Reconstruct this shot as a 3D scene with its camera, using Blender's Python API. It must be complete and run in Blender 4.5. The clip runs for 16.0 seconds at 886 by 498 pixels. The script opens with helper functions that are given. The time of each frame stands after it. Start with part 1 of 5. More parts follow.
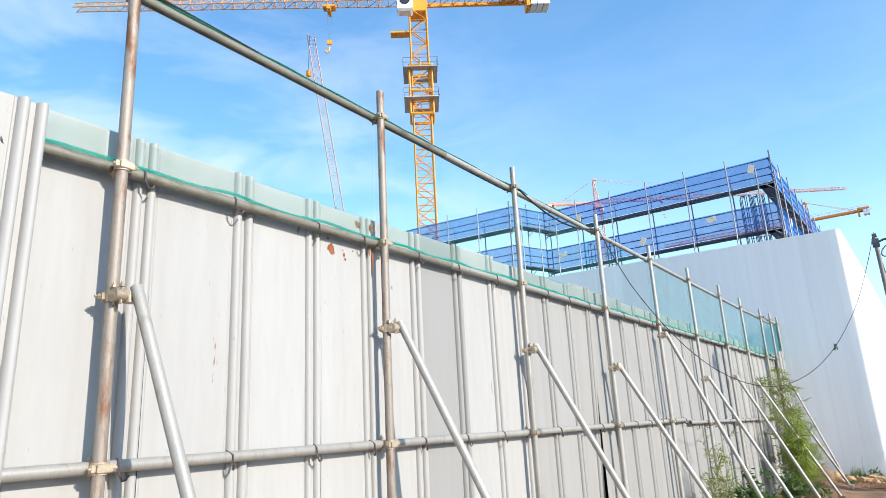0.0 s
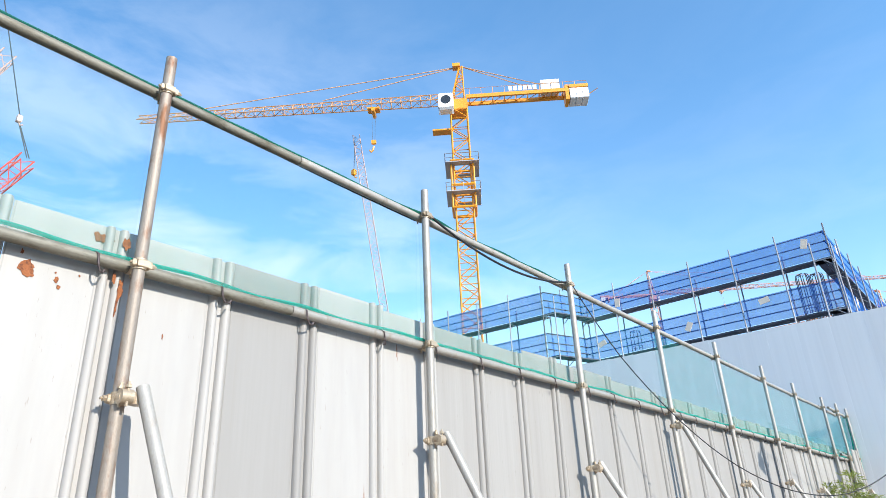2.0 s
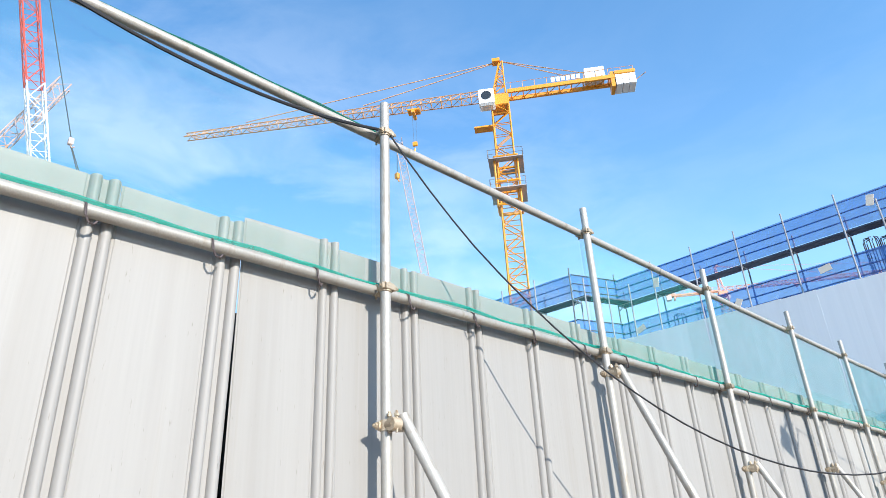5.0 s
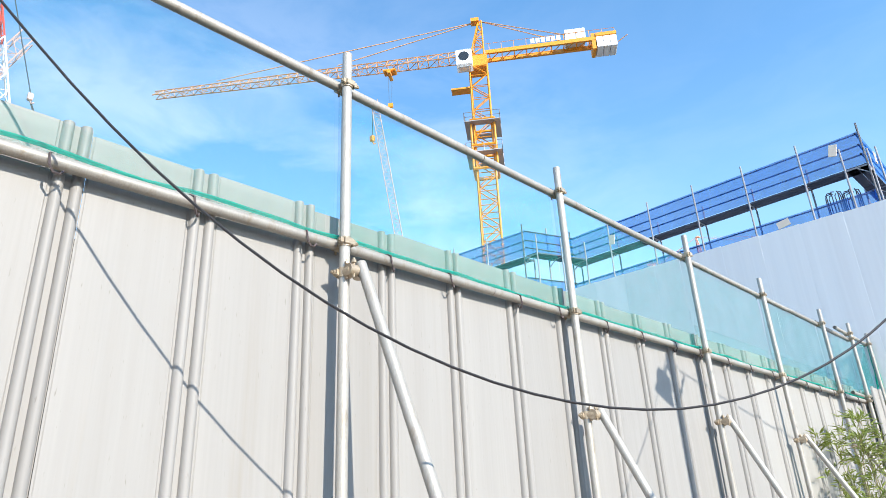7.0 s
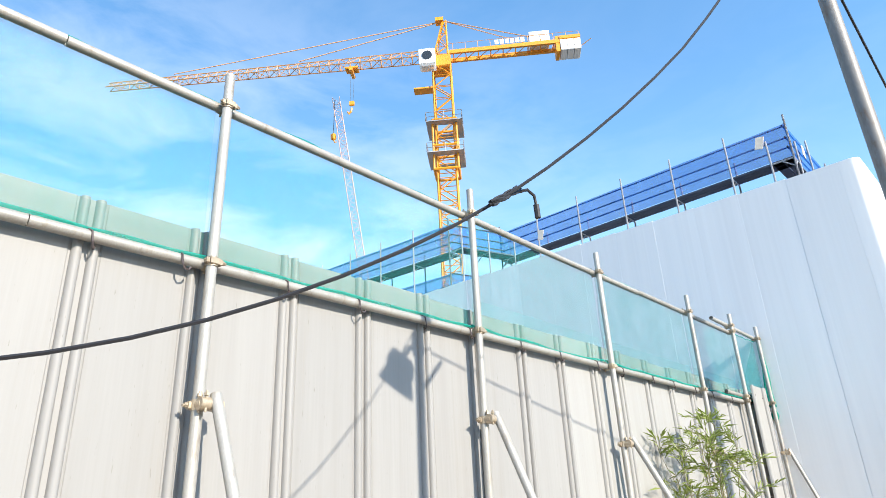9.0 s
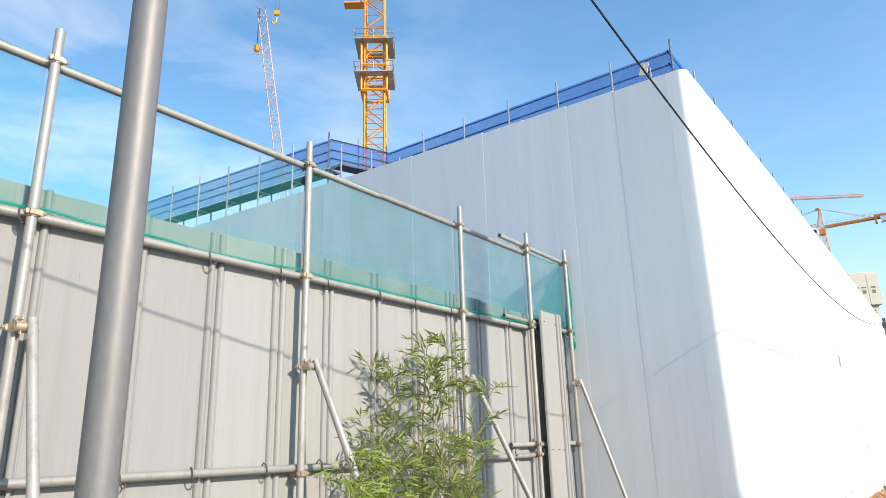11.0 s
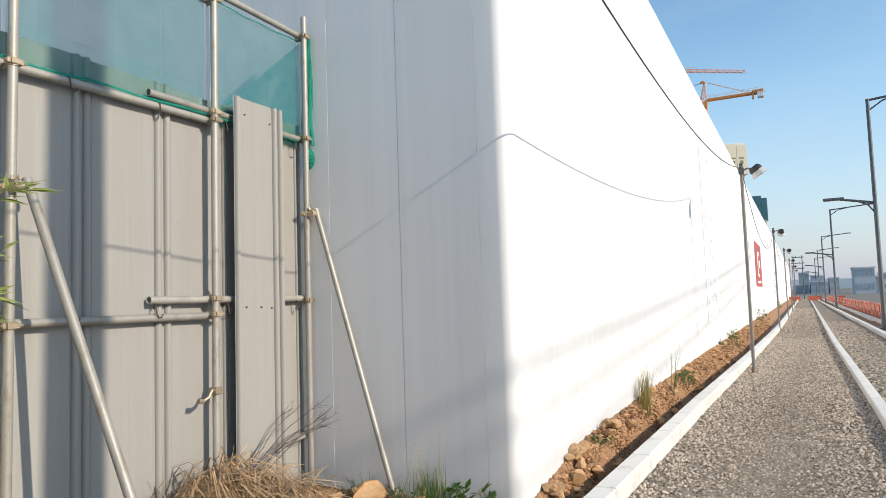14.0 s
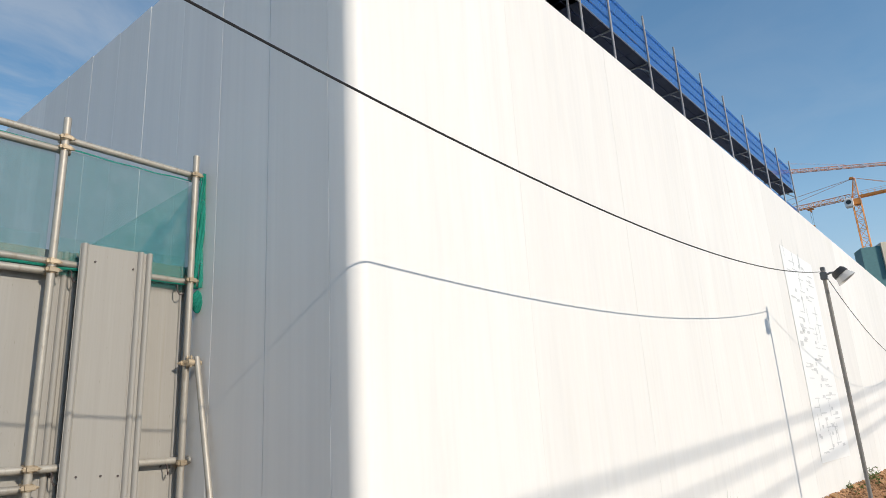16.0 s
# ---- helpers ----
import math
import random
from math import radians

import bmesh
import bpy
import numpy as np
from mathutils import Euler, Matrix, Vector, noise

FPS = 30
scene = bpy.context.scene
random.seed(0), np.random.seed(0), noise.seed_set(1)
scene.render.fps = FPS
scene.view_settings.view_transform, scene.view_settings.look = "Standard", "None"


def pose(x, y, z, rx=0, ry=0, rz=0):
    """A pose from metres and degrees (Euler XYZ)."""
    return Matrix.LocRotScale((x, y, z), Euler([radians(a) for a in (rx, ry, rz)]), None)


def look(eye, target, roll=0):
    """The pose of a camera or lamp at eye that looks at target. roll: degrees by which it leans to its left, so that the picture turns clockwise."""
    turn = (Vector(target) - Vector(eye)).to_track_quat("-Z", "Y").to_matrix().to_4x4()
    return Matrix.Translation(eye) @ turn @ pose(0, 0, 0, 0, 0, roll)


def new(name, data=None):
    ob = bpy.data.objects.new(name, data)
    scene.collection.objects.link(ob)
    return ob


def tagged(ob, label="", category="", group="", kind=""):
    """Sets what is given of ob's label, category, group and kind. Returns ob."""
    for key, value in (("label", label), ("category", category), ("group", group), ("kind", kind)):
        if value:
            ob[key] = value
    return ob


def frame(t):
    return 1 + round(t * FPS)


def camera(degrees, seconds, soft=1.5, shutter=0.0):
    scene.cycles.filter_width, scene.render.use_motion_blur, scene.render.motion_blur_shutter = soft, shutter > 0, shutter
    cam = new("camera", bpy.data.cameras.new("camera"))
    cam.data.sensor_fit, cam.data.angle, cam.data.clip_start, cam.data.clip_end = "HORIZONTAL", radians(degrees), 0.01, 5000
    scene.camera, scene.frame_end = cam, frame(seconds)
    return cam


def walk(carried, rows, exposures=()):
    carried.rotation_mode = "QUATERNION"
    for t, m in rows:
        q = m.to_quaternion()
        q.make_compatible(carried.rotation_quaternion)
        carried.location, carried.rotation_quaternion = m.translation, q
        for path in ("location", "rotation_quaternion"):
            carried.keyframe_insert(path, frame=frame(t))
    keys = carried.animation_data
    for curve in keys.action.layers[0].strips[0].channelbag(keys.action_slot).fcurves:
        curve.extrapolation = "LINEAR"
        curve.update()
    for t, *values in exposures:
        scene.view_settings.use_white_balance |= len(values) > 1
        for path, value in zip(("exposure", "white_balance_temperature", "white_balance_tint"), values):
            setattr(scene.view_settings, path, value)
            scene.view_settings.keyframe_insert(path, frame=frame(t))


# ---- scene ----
cam = camera(68.4, 16.0, soft=0.7)
EXPOSURES = [(0, 0.9, 6700, 10), (2.5, 0.98, 6600, 10), (5.5, 1.04, 6600, 10), (9.0, 1.15, 6850, 10), (11.3, 0.7, 7100, 10), (12.5, 0.47, 7450, 11),
             (13.5, 0.43, 7450, 11), (14.5, 0.25, 7450, 11), (16.0, 0.0, 7400, 11)]
PATH = [
    (0, (2.469, -0.428, 1.674), (1.372, 1.161, 2.196), -3.0),
    (0.5, (2.463, 0.07, 1.709), (1.351, 1.624, 2.298), -3.0),
    (1, (2.491, 0.523, 1.711), (1.361, 2.035, 2.37), -2.9),
    (1.5, (2.463, 0.996, 1.724), (1.313, 2.455, 2.464), -2.8),
    (2, (2.427, 1.446, 1.732), (1.272, 2.865, 2.54), -2.6),
    (2.5, (2.343, 1.905, 1.74), (1.183, 3.301, 2.579), -2.5),
    (3, (2.342, 2.378, 1.713), (1.161, 3.75, 2.565), -2.5),
    (3.2, (2.34, 2.555, 1.72), (1.153, 3.917, 2.577), -2.4),
    (5.3, (2.141, 4.568, 1.665), (0.85, 5.846, 2.501), -2.9),
    (5.5, (2.15, 4.744, 1.698), (0.858, 6.027, 2.527), -2.8),
    (6, (2.125, 5.235, 1.692), (0.835, 6.536, 2.493), -2.8),
    (6.5, (2.146, 5.747, 1.659), (0.852, 7.062, 2.433), -2.8),
    (7, (2.151, 6.231, 1.633), (0.867, 7.568, 2.385), -2.8),
    (7.5, (2.173, 6.774, 1.631), (0.902, 8.135, 2.361), -2.9),
    (8, (2.257, 7.278, 1.636), (1.015, 8.661, 2.376), -2.9),
    (8.5, (2.387, 7.812, 1.641), (1.146, 9.179, 2.408), -3.0),
    (9, (2.579, 8.28, 1.656), (1.356, 9.667, 2.417), -2.8),
    (9.2, (2.652, 8.456, 1.623), (1.447, 9.866, 2.373), -2.7),
    (11.3, (3.452, 10.58, 1.659), (2.331, 12.167, 2.133), -1.8),
    (11.5, (3.469, 10.79, 1.634), (2.355, 12.4, 2.043), -1.8),
    (12, (3.488, 11.316, 1.588), (2.413, 12.979, 1.871), -1.8),
    (12.5, (3.446, 11.828, 1.561), (2.448, 13.549, 1.761), -1.8),
    (13, (3.358, 12.309, 1.558), (2.407, 14.061, 1.72), -1.8),
    (13.5, (3.368, 12.808, 1.547), (2.444, 14.578, 1.666), -1.7),
    (14, (3.361, 13.332, 1.54), (2.442, 15.104, 1.675), -1.9),
    (14.5, (3.671, 13.835, 1.55), (2.694, 15.566, 1.772), -2.3),
    (15, (4.024, 14.175, 1.672), (2.971, 15.848, 1.974), -2.7),
    (15.5, (4.264, 14.593, 1.652), (3.12, 16.179, 2.07), -3.0),
    (16, (4.485, 14.956, 1.668), (3.27, 16.455, 2.192), -3.2),
]
walk(cam, [(t, look(eye, target, roll)) for t, eye, target, roll in PATH], exposures=EXPOSURES)

# ---- world and sun ----
SUN = Vector((0.865, -0.1, 0.445)).normalized()
sun_elev = math.asin(SUN.z)
sun_azim = math.atan2(SUN.x, SUN.y)

world = bpy.data.worlds.new("sky")
scene.world = world
world.use_nodes = True
wn, wl = world.node_tree.nodes, world.node_tree.links
wn.clear()
sky = wn.new("ShaderNodeTexSky")
sky.sky_type = "NISHITA"
sky.sun_disc = False
sky.sun_elevation = sun_elev
sky.sun_rotation = sun_azim
sky.air_density = 1.0
sky.dust_density = 0.2
sky.ozone_density = 1.0
coord = wn.new("ShaderNodeTexCoord")
mapn = wn.new("ShaderNodeMapping")
mapn.inputs["Scale"].default_value = (1.6, 1.6, 4.2)
mapn.inputs["Location"].default_value = (0.7, 2.4, 0.35)
cloud = wn.new("ShaderNodeTexNoise")
cloud.inputs["Scale"].default_value = 2.8
cloud.inputs["Detail"].default_value = 7.0
cloud.inputs["Roughness"].default_value = 0.58
cloud.inputs["Distortion"].default_value = 0.5
cramp = wn.new("ShaderNodeValToRGB")
cramp.color_ramp.elements[0].position = 0.42
cramp.color_ramp.elements[1].position = 0.66
sepw = wn.new("ShaderNodeSeparateXYZ")
hram = wn.new("ShaderNodeMapRange")
hram.inputs["From Min"].default_value = 0.05
hram.inputs["From Max"].default_value = 0.8
hram.inputs["To Min"].default_value = 0.95
hram.inputs["To Max"].default_value = 0.0
cmul = wn.new("ShaderNodeMath")
cmul.operation = "MULTIPLY"
cmix = wn.new("ShaderNodeMixRGB")
cmix.inputs["Color2"].default_value = (5.0, 5.3, 5.6, 1)
wbg = wn.new("ShaderNodeBackground")
wbg.inputs["Strength"].default_value = 0.14
wout = wn.new("ShaderNodeOutputWorld")
wl.new(coord.outputs["Generated"], mapn.inputs["Vector"])
wl.new(mapn.outputs["Vector"], cloud.inputs["Vector"])
wl.new(cloud.outputs["Fac"], cramp.inputs["Fac"])
wl.new(coord.outputs["Generated"], sepw.inputs["Vector"])
wl.new(sepw.outputs["Z"], hram.inputs["Value"])
wl.new(cramp.outputs["Color"], cmul.inputs[0])
wl.new(hram.outputs["Result"], cmul.inputs[1])
side = wn.new("ShaderNodeMapRange")
side.inputs["From Min"].default_value = -0.95
side.inputs["From Max"].default_value = -0.35
side.inputs["To Min"].default_value = 1.0
side.inputs["To Max"].default_value = 0.1
wl.new(sepw.outputs["X"], side.inputs["Value"])
cmul2 = wn.new("ShaderNodeMath")
cmul2.operation = "MULTIPLY"
wl.new(cmul.outputs["Value"], cmul2.inputs[0])
wl.new(side.outputs["Result"], cmul2.inputs[1])
wl.new(cmul2.outputs["Value"], cmix.inputs["Fac"])
tint = wn.new("ShaderNodeHueSaturation")
tint.inputs["Hue"].default_value = 0.497
deep = wn.new("ShaderNodeMapRange")
deep.inputs["From Min"].default_value = 0.1
deep.inputs["From Max"].default_value = 0.6
deep.inputs["To Min"].default_value = 1.2
deep.inputs["To Max"].default_value = 1.25
wl.new(sepw.outputs["Z"], deep.inputs["Value"])
wl.new(deep.outputs["Result"], tint.inputs["Saturation"])
far_side = wn.new("ShaderNodeMapRange")
far_side.inputs["From Min"].default_value = -0.95
far_side.inputs["From Max"].default_value = -0.45
far_side.inputs["To Min"].default_value = 1.04
far_side.inputs["To Max"].default_value = 1.33
wl.new(sepw.outputs["X"], far_side.inputs["Value"])
wl.new(far_side.outputs["Result"], tint.inputs["Value"])
wl.new(sky.outputs["Color"], tint.inputs["Color"])
wl.new(tint.outputs["Color"], cmix.inputs["Color1"])
haze = wn.new("ShaderNodeMapRange")
haze.inputs["From Min"].default_value = 0.0
haze.inputs["From Max"].default_value = 0.27
haze.inputs["To Min"].default_value = 0.85
haze.inputs["To Max"].default_value = 0.0
wl.new(sepw.outputs["Z"], haze.inputs["Value"])
hmix = wn.new("ShaderNodeMixRGB")
hmix.inputs["Color2"].default_value = (1.85, 2.6, 4.3, 1)
wl.new(haze.outputs["Result"], hmix.inputs["Fac"])
wl.new(cmix.outputs["Color"], hmix.inputs["Color1"])
wl.new(hmix.outputs["Color"], wbg.inputs["Color"])
wl.new(wbg.outputs["Background"], wout.inputs["Surface"])

sun_data = bpy.data.lights.new("sun", "SUN")
sun_data.energy = 3.5
sun_data.angle = radians(0.55)
sun_data.color = (1.0, 0.95, 0.87)
sun = new("sun", sun_data)
sun.matrix_world = look(SUN * 50, (0, 0, 0))


# ---- materials ----
def material(name, color, rough=0.6, metal=0.0, spots=None, spot_at=(0.55, 0.75), scale=3.0, stretch=(1, 1, 1),
             vary=0.12, grain=40.0, bump=0.15, rand=0.0, spec=0.5, island=False, bump_dist=0.01, specks=None, streaks=None):
    """A procedural surface: base colour, large stains of a second colour, fine grain and relief."""
    m = bpy.data.materials.new(name)
    m.use_nodes = True
    n, l = m.node_tree.nodes, m.node_tree.links
    b = n["Principled BSDF"]
    b.inputs["Roughness"].default_value = rough
    b.inputs["Metallic"].default_value = metal
    b.inputs["Specular IOR Level"].default_value = spec
    tc = n.new("ShaderNodeTexCoord")
    mp = n.new("ShaderNodeMapping")
    mp.inputs["Scale"].default_value = stretch
    info = n.new("ShaderNodeObjectInfo")
    add = n.new("ShaderNodeVectorMath")
    add.operation = "ADD"
    mul = n.new("ShaderNodeMath")
    mul.operation = "MULTIPLY"
    mul.inputs[1].default_value = 37.0
    if island:
        geo = n.new("ShaderNodeNewGeometry")
        rnd = geo.outputs["Random Per Island"]
    else:
        rnd = info.outputs["Random"]
    l.new(rnd, mul.inputs[0])
    l.new(tc.outputs["Object"], mp.inputs["Vector"])
    l.new(mp.outputs["Vector"], add.inputs[0])
    l.new(mul.outputs[0], add.inputs[1])
    big = n.new("ShaderNodeTexNoise")
    big.inputs["Scale"].default_value = scale
    big.inputs["Detail"].default_value = 5
    fine = n.new("ShaderNodeTexNoise")
    fine.inputs["Scale"].default_value = grain
    fine.inputs["Detail"].default_value = 4
    l.new(add.outputs[0], big.inputs["Vector"])
    l.new(add.outputs[0], fine.inputs["Vector"])
    hue = n.new("ShaderNodeHueSaturation")
    hue.inputs["Color"].default_value = (*color, 1)
    mr = n.new("ShaderNodeMapRange")
    mr.inputs["From Min"].default_value = 0.25
    mr.inputs["From Max"].default_value = 0.75
    mr.inputs["To Min"].default_value = 1 - vary
    mr.inputs["To Max"].default_value = 1 + vary
    mixn = n.new("ShaderNodeMath")
    mixn.operation = "MULTIPLY_ADD"
    mixn.inputs[1].default_value = 0.5
    half = n.new("ShaderNodeMath")
    half.operation = "MULTIPLY"
    half.inputs[1].default_value = 0.5
    l.new(fine.outputs["Fac"], half.inputs[0])
    l.new(big.outputs["Fac"], mixn.inputs[0])
    l.new(half.outputs[0], mixn.inputs[2])
    l.new(mixn.outputs[0], mr.inputs["Value"])
    val = mr.outputs["Result"]
    if rand:
        rr = n.new("ShaderNodeMapRange")
        rr.inputs["To Min"].default_value = 1 - rand
        rr.inputs["To Max"].default_value = 1 + rand
        l.new(rnd, rr.inputs["Value"])
        mm = n.new("ShaderNodeMath")
        mm.operation = "MULTIPLY"
        l.new(val, mm.inputs[0])
        l.new(rr.outputs["Result"], mm.inputs[1])
        val = mm.outputs[0]
    l.new(val, hue.inputs["Value"])
    col = hue.outputs["Color"]
    if spots:
        st = n.new("ShaderNodeTexNoise")
        st.inputs["Scale"].default_value = scale * 1.7
        st.inputs["Detail"].default_value = 8
        st.inputs["Roughness"].default_value = 0.65
        l.new(add.outputs[0], st.inputs["Vector"])
        ramp = n.new("ShaderNodeMapRange")
        ramp.inputs["From Min"].default_value = spot_at[0]
        ramp.inputs["From Max"].default_value = spot_at[1]
        l.new(st.outputs["Fac"], ramp.inputs["Value"])
        mx = n.new("ShaderNodeMixRGB")
        mx.inputs["Color2"].default_value = (*spots, 1)
        l.new(ramp.outputs["Result"], mx.inputs["Fac"])
        l.new(col, mx.inputs["Color1"])
        col = mx.outputs["Color"]
    for tone, size, lo, hi, shape in ((specks, 55.0, 0.7, 0.76, (1, 1, 1)), (streaks, 1.6, 0.46, 0.85, (4, 4, 0.3))):
        if tone:
            mp2 = n.new("ShaderNodeMapping")
            mp2.inputs["Scale"].default_value = shape
            sp = n.new("ShaderNodeTexNoise")
            sp.inputs["Scale"].default_value = size
            sp.inputs["Detail"].default_value = 3
            l.new(tc.outputs["Object"], mp2.inputs["Vector"])
            shift = n.new("ShaderNodeVectorMath")
            shift.operation = "ADD"
            l.new(mp2.outputs["Vector"], shift.inputs[0])
            l.new(mul.outputs[0], shift.inputs[1])
            l.new(shift.outputs[0], sp.inputs["Vector"])
            rm = n.new("ShaderNodeMapRange")
            rm.inputs["From Min"].default_value = lo
            rm.inputs["From Max"].default_value = hi
            rm.inputs["To Max"].default_value = 0.6 if tone is specks else 0.35
            l.new(sp.outputs["Fac"], rm.inputs["Value"])
            m2 = n.new("ShaderNodeMixRGB")
            m2.inputs["Color2"].default_value = (*tone, 1)
            l.new(rm.outputs["Result"], m2.inputs["Fac"])
            l.new(col, m2.inputs["Color1"])
            col = m2.outputs["Color"]
    l.new(col, b.inputs["Base Color"])
    if bump:
        bp = n.new("ShaderNodeBump")
        bp.inputs["Strength"].default_value = bump
        bp.inputs["Distance"].default_value = bump_dist
        l.new(fine.outputs["Fac"], bp.inputs["Height"])
        l.new(bp.outputs["Normal"], b.inputs["Normal"])
    return m


def net_material(name, color, alpha, glow=0.5, even=False):
    """Woven netting: part of the light passes straight through, part is scattered by the threads."""
    m = bpy.data.materials.new(name)
    m.use_nodes = True
    n, l = m.node_tree.nodes, m.node_tree.links
    n.clear()
    out = n.new("ShaderNodeOutputMaterial")
    tr = n.new("ShaderNodeBsdfTransparent")
    di = n.new("ShaderNodeBsdfDiffuse")
    tl = n.new("ShaderNodeBsdfTranslucent")
    di.inputs["Color"].default_value = tl.inputs["Color"].default_value = (*color, 1)
    mix = n.new("ShaderNodeMixShader")
    mix.inputs["Fac"].default_value = glow
    l.new(di.outputs[0], mix.inputs[1])
    l.new(tl.outputs[0], mix.inputs[2])
    tc = n.new("ShaderNodeTexCoord")
    no = n.new("ShaderNodeTexNoise")
    no.inputs["Scale"].default_value = 5.0
    no.inputs["Detail"].default_value = 5
    l.new(tc.outputs["Object"], no.inputs["Vector"])
    mr = n.new("ShaderNodeMapRange")
    mr.inputs["From Min"].default_value = 0.3
    mr.inputs["From Max"].default_value = 0.7
    spread = 0.06 if even else 0.2
    mr.inputs["To Min"].default_value = alpha * (1 - spread)
    mr.inputs["To Max"].default_value = min(1.0, alpha * (1 + spread))
    l.new(no.outputs["Fac"], mr.inputs["Value"])
    mx = n.new("ShaderNodeMixShader")
    l.new(mr.outputs["Result"], mx.inputs["Fac"])
    l.new(tr.outputs[0], mx.inputs[1])
    l.new(mix.outputs[0], mx.inputs[2])
    l.new(mx.outputs[0], out.inputs["Surface"])
    return m


def leaf_material(name, color, back, rand=0.35):
    m = material(name, color, 0.5, vary=0.2, grain=8, bump=0, rand=rand, island=True)
    n, l = m.node_tree.nodes, m.node_tree.links
    tl = n.new("ShaderNodeBsdfTranslucent")
    tl.inputs["Color"].default_value = (*back, 1)
    mx = n.new("ShaderNodeMixShader")
    mx.inputs["Fac"].default_value = 0.3
    l.new(n["Principled BSDF"].outputs[0], mx.inputs[1])
    l.new(tl.outputs[0], mx.inputs[2])
    l.new(mx.outputs[0], n["Material Output"].inputs["Surface"])
    return m


M_panel = material("painted_sheet_steel", (0.285, 0.276, 0.262), 0.5, 0.0, spec=0.25, spots=(0.25, 0.225, 0.19), spot_at=(0.6, 0.95), scale=1.4,
                   stretch=(1, 2.5, 0.5), vary=0.06, grain=14, bump=0.05, rand=0.04, specks=(0.16, 0.14, 0.12), streaks=(0.22, 0.205, 0.185))
M_panel_old = material("weathered_sheet_steel", (0.362, 0.353, 0.339), 0.5, 0.0, spec=0.25, spots=(0.2, 0.075, 0.03), spot_at=(0.685, 0.7), scale=2.4,
                       vary=0.06, grain=14, bump=0.05, rand=0.03, specks=(0.2, 0.17, 0.14), streaks=(0.3, 0.28, 0.25))
M_panel_light = material("pale_sheet_steel", (0.32, 0.311, 0.294), 0.5, 0.0, spec=0.25, spots=(0.28, 0.25, 0.21), spot_at=(0.6, 0.95), scale=1.4,
                         stretch=(1, 2.5, 0.5), vary=0.06, grain=14, bump=0.05, rand=0.04, specks=(0.18, 0.15, 0.12), streaks=(0.25, 0.23, 0.2))
M_panel_grey = material("grey_sheet_steel", (0.268, 0.261, 0.25), 0.5, 0.0, spec=0.25, spots=(0.24, 0.22, 0.2), spot_at=(0.6, 0.95), scale=1.4,
                        stretch=(1, 2.5, 0.5), vary=0.05, grain=14, bump=0.04, rand=0.02)
M_pipe = material("galvanised_pipe", (0.35, 0.332, 0.3), 0.48, 0.25, spots=(0.22, 0.175, 0.12), spot_at=(0.54, 0.78), scale=3.5,
                  stretch=(3, 3, 1), vary=0.18, grain=60, bump=0.08, rand=0.12)
M_pipe_rust = material("rusty_pipe", (0.29, 0.25, 0.21), 0.6, 0.35, spots=(0.19, 0.085, 0.04), spot_at=(0.5, 0.66), scale=3.0,
                       stretch=(3, 3, 1), vary=0.2, grain=60, bump=0.15)
M_clamp = material("zinc_plated_clamp", (0.4, 0.325, 0.235), 0.45, 0.4, spots=(0.24, 0.13, 0.06), spot_at=(0.56, 0.75), scale=20,
                   vary=0.25, grain=120, bump=0.2, rand=0.25)
M_rust = material("flaking_rust", (0.25, 0.085, 0.03), 0.9, spots=(0.12, 0.04, 0.02), spot_at=(0.5, 0.6), scale=30, vary=0.3, grain=150, bump=0.3)
# Streaks and per-board tone paint in grazing sun on slightly wavy boards.
M_wall = material("white_coated_board", (0.77, 0.758, 0.745), 0.55, 0.0, spots=(0.67, 0.66, 0.65), spot_at=(0.5, 0.95), scale=0.8,
                  stretch=(3.0, 3.0, 0.25), vary=0.05, grain=6, bump=0.02, rand=0.045, streaks=(0.68, 0.69, 0.71))
M_dark = material("shaded_backing", (0.06, 0.06, 0.06), 0.9, vary=0.2)
M_net = net_material("green_netting", (0.08, 0.5, 0.43), 0.07)
M_net_mid = net_material("green_netting_close", (0.05, 0.5, 0.42), 0.17)
M_net_far = net_material("green_netting_far_bays", (0.05, 0.36, 0.34), 0.3)
M_net_fold = net_material("green_netting_folded_once", (0.13, 0.47, 0.41), 0.11)
M_net_dense = net_material("green_netting_folded", (0.03, 0.45, 0.36), 0.62)
M_bluenet = net_material("blue_netting", (0.022, 0.16, 0.56), 0.6, 0.5, even=True)
M_cable = material("black_rubber", (0.014, 0.014, 0.017), 0.6, vary=0.2, bump=0)
M_yellow = material("yellow_crane_paint", (0.76, 0.31, 0.025), 0.45, vary=0.1, rand=0.05, bump=0)
M_pink = material("faded_red_crane_paint", (0.66, 0.33, 0.22), 0.5, vary=0.12, bump=0)
M_jib = material("weathered_orange_crane_paint", (0.62, 0.33, 0.15), 0.5, vary=0.12, bump=0)
M_boom = material("faded_grey_pink_paint", (0.55, 0.39, 0.34), 0.5, vary=0.12, bump=0)
M_red = material("red_paint", (0.65, 0.09, 0.06), 0.45, vary=0.1, bump=0)
M_crimson = material("dull_crimson_sheet", (0.45, 0.07, 0.06), 0.5, vary=0.12, bump=0)
M_white = material("white_paint", (0.8, 0.8, 0.79), 0.45, vary=0.05, bump=0)
M_orange = material("orange_paint", (0.7, 0.26, 0.06), 0.5, vary=0.1, bump=0)
# Distance haze is mixed into this window colour.
M_farglass = material("hazy_window", (0.3, 0.36, 0.43), 0.3, vary=0.1, bump=0)
M_glass = material("dark_glass", (0.03, 0.035, 0.04), 0.08, vary=0.1, bump=0)
M_tag = material("cream_tag", (0.8, 0.66, 0.52), 0.6, vary=0.05, bump=0)
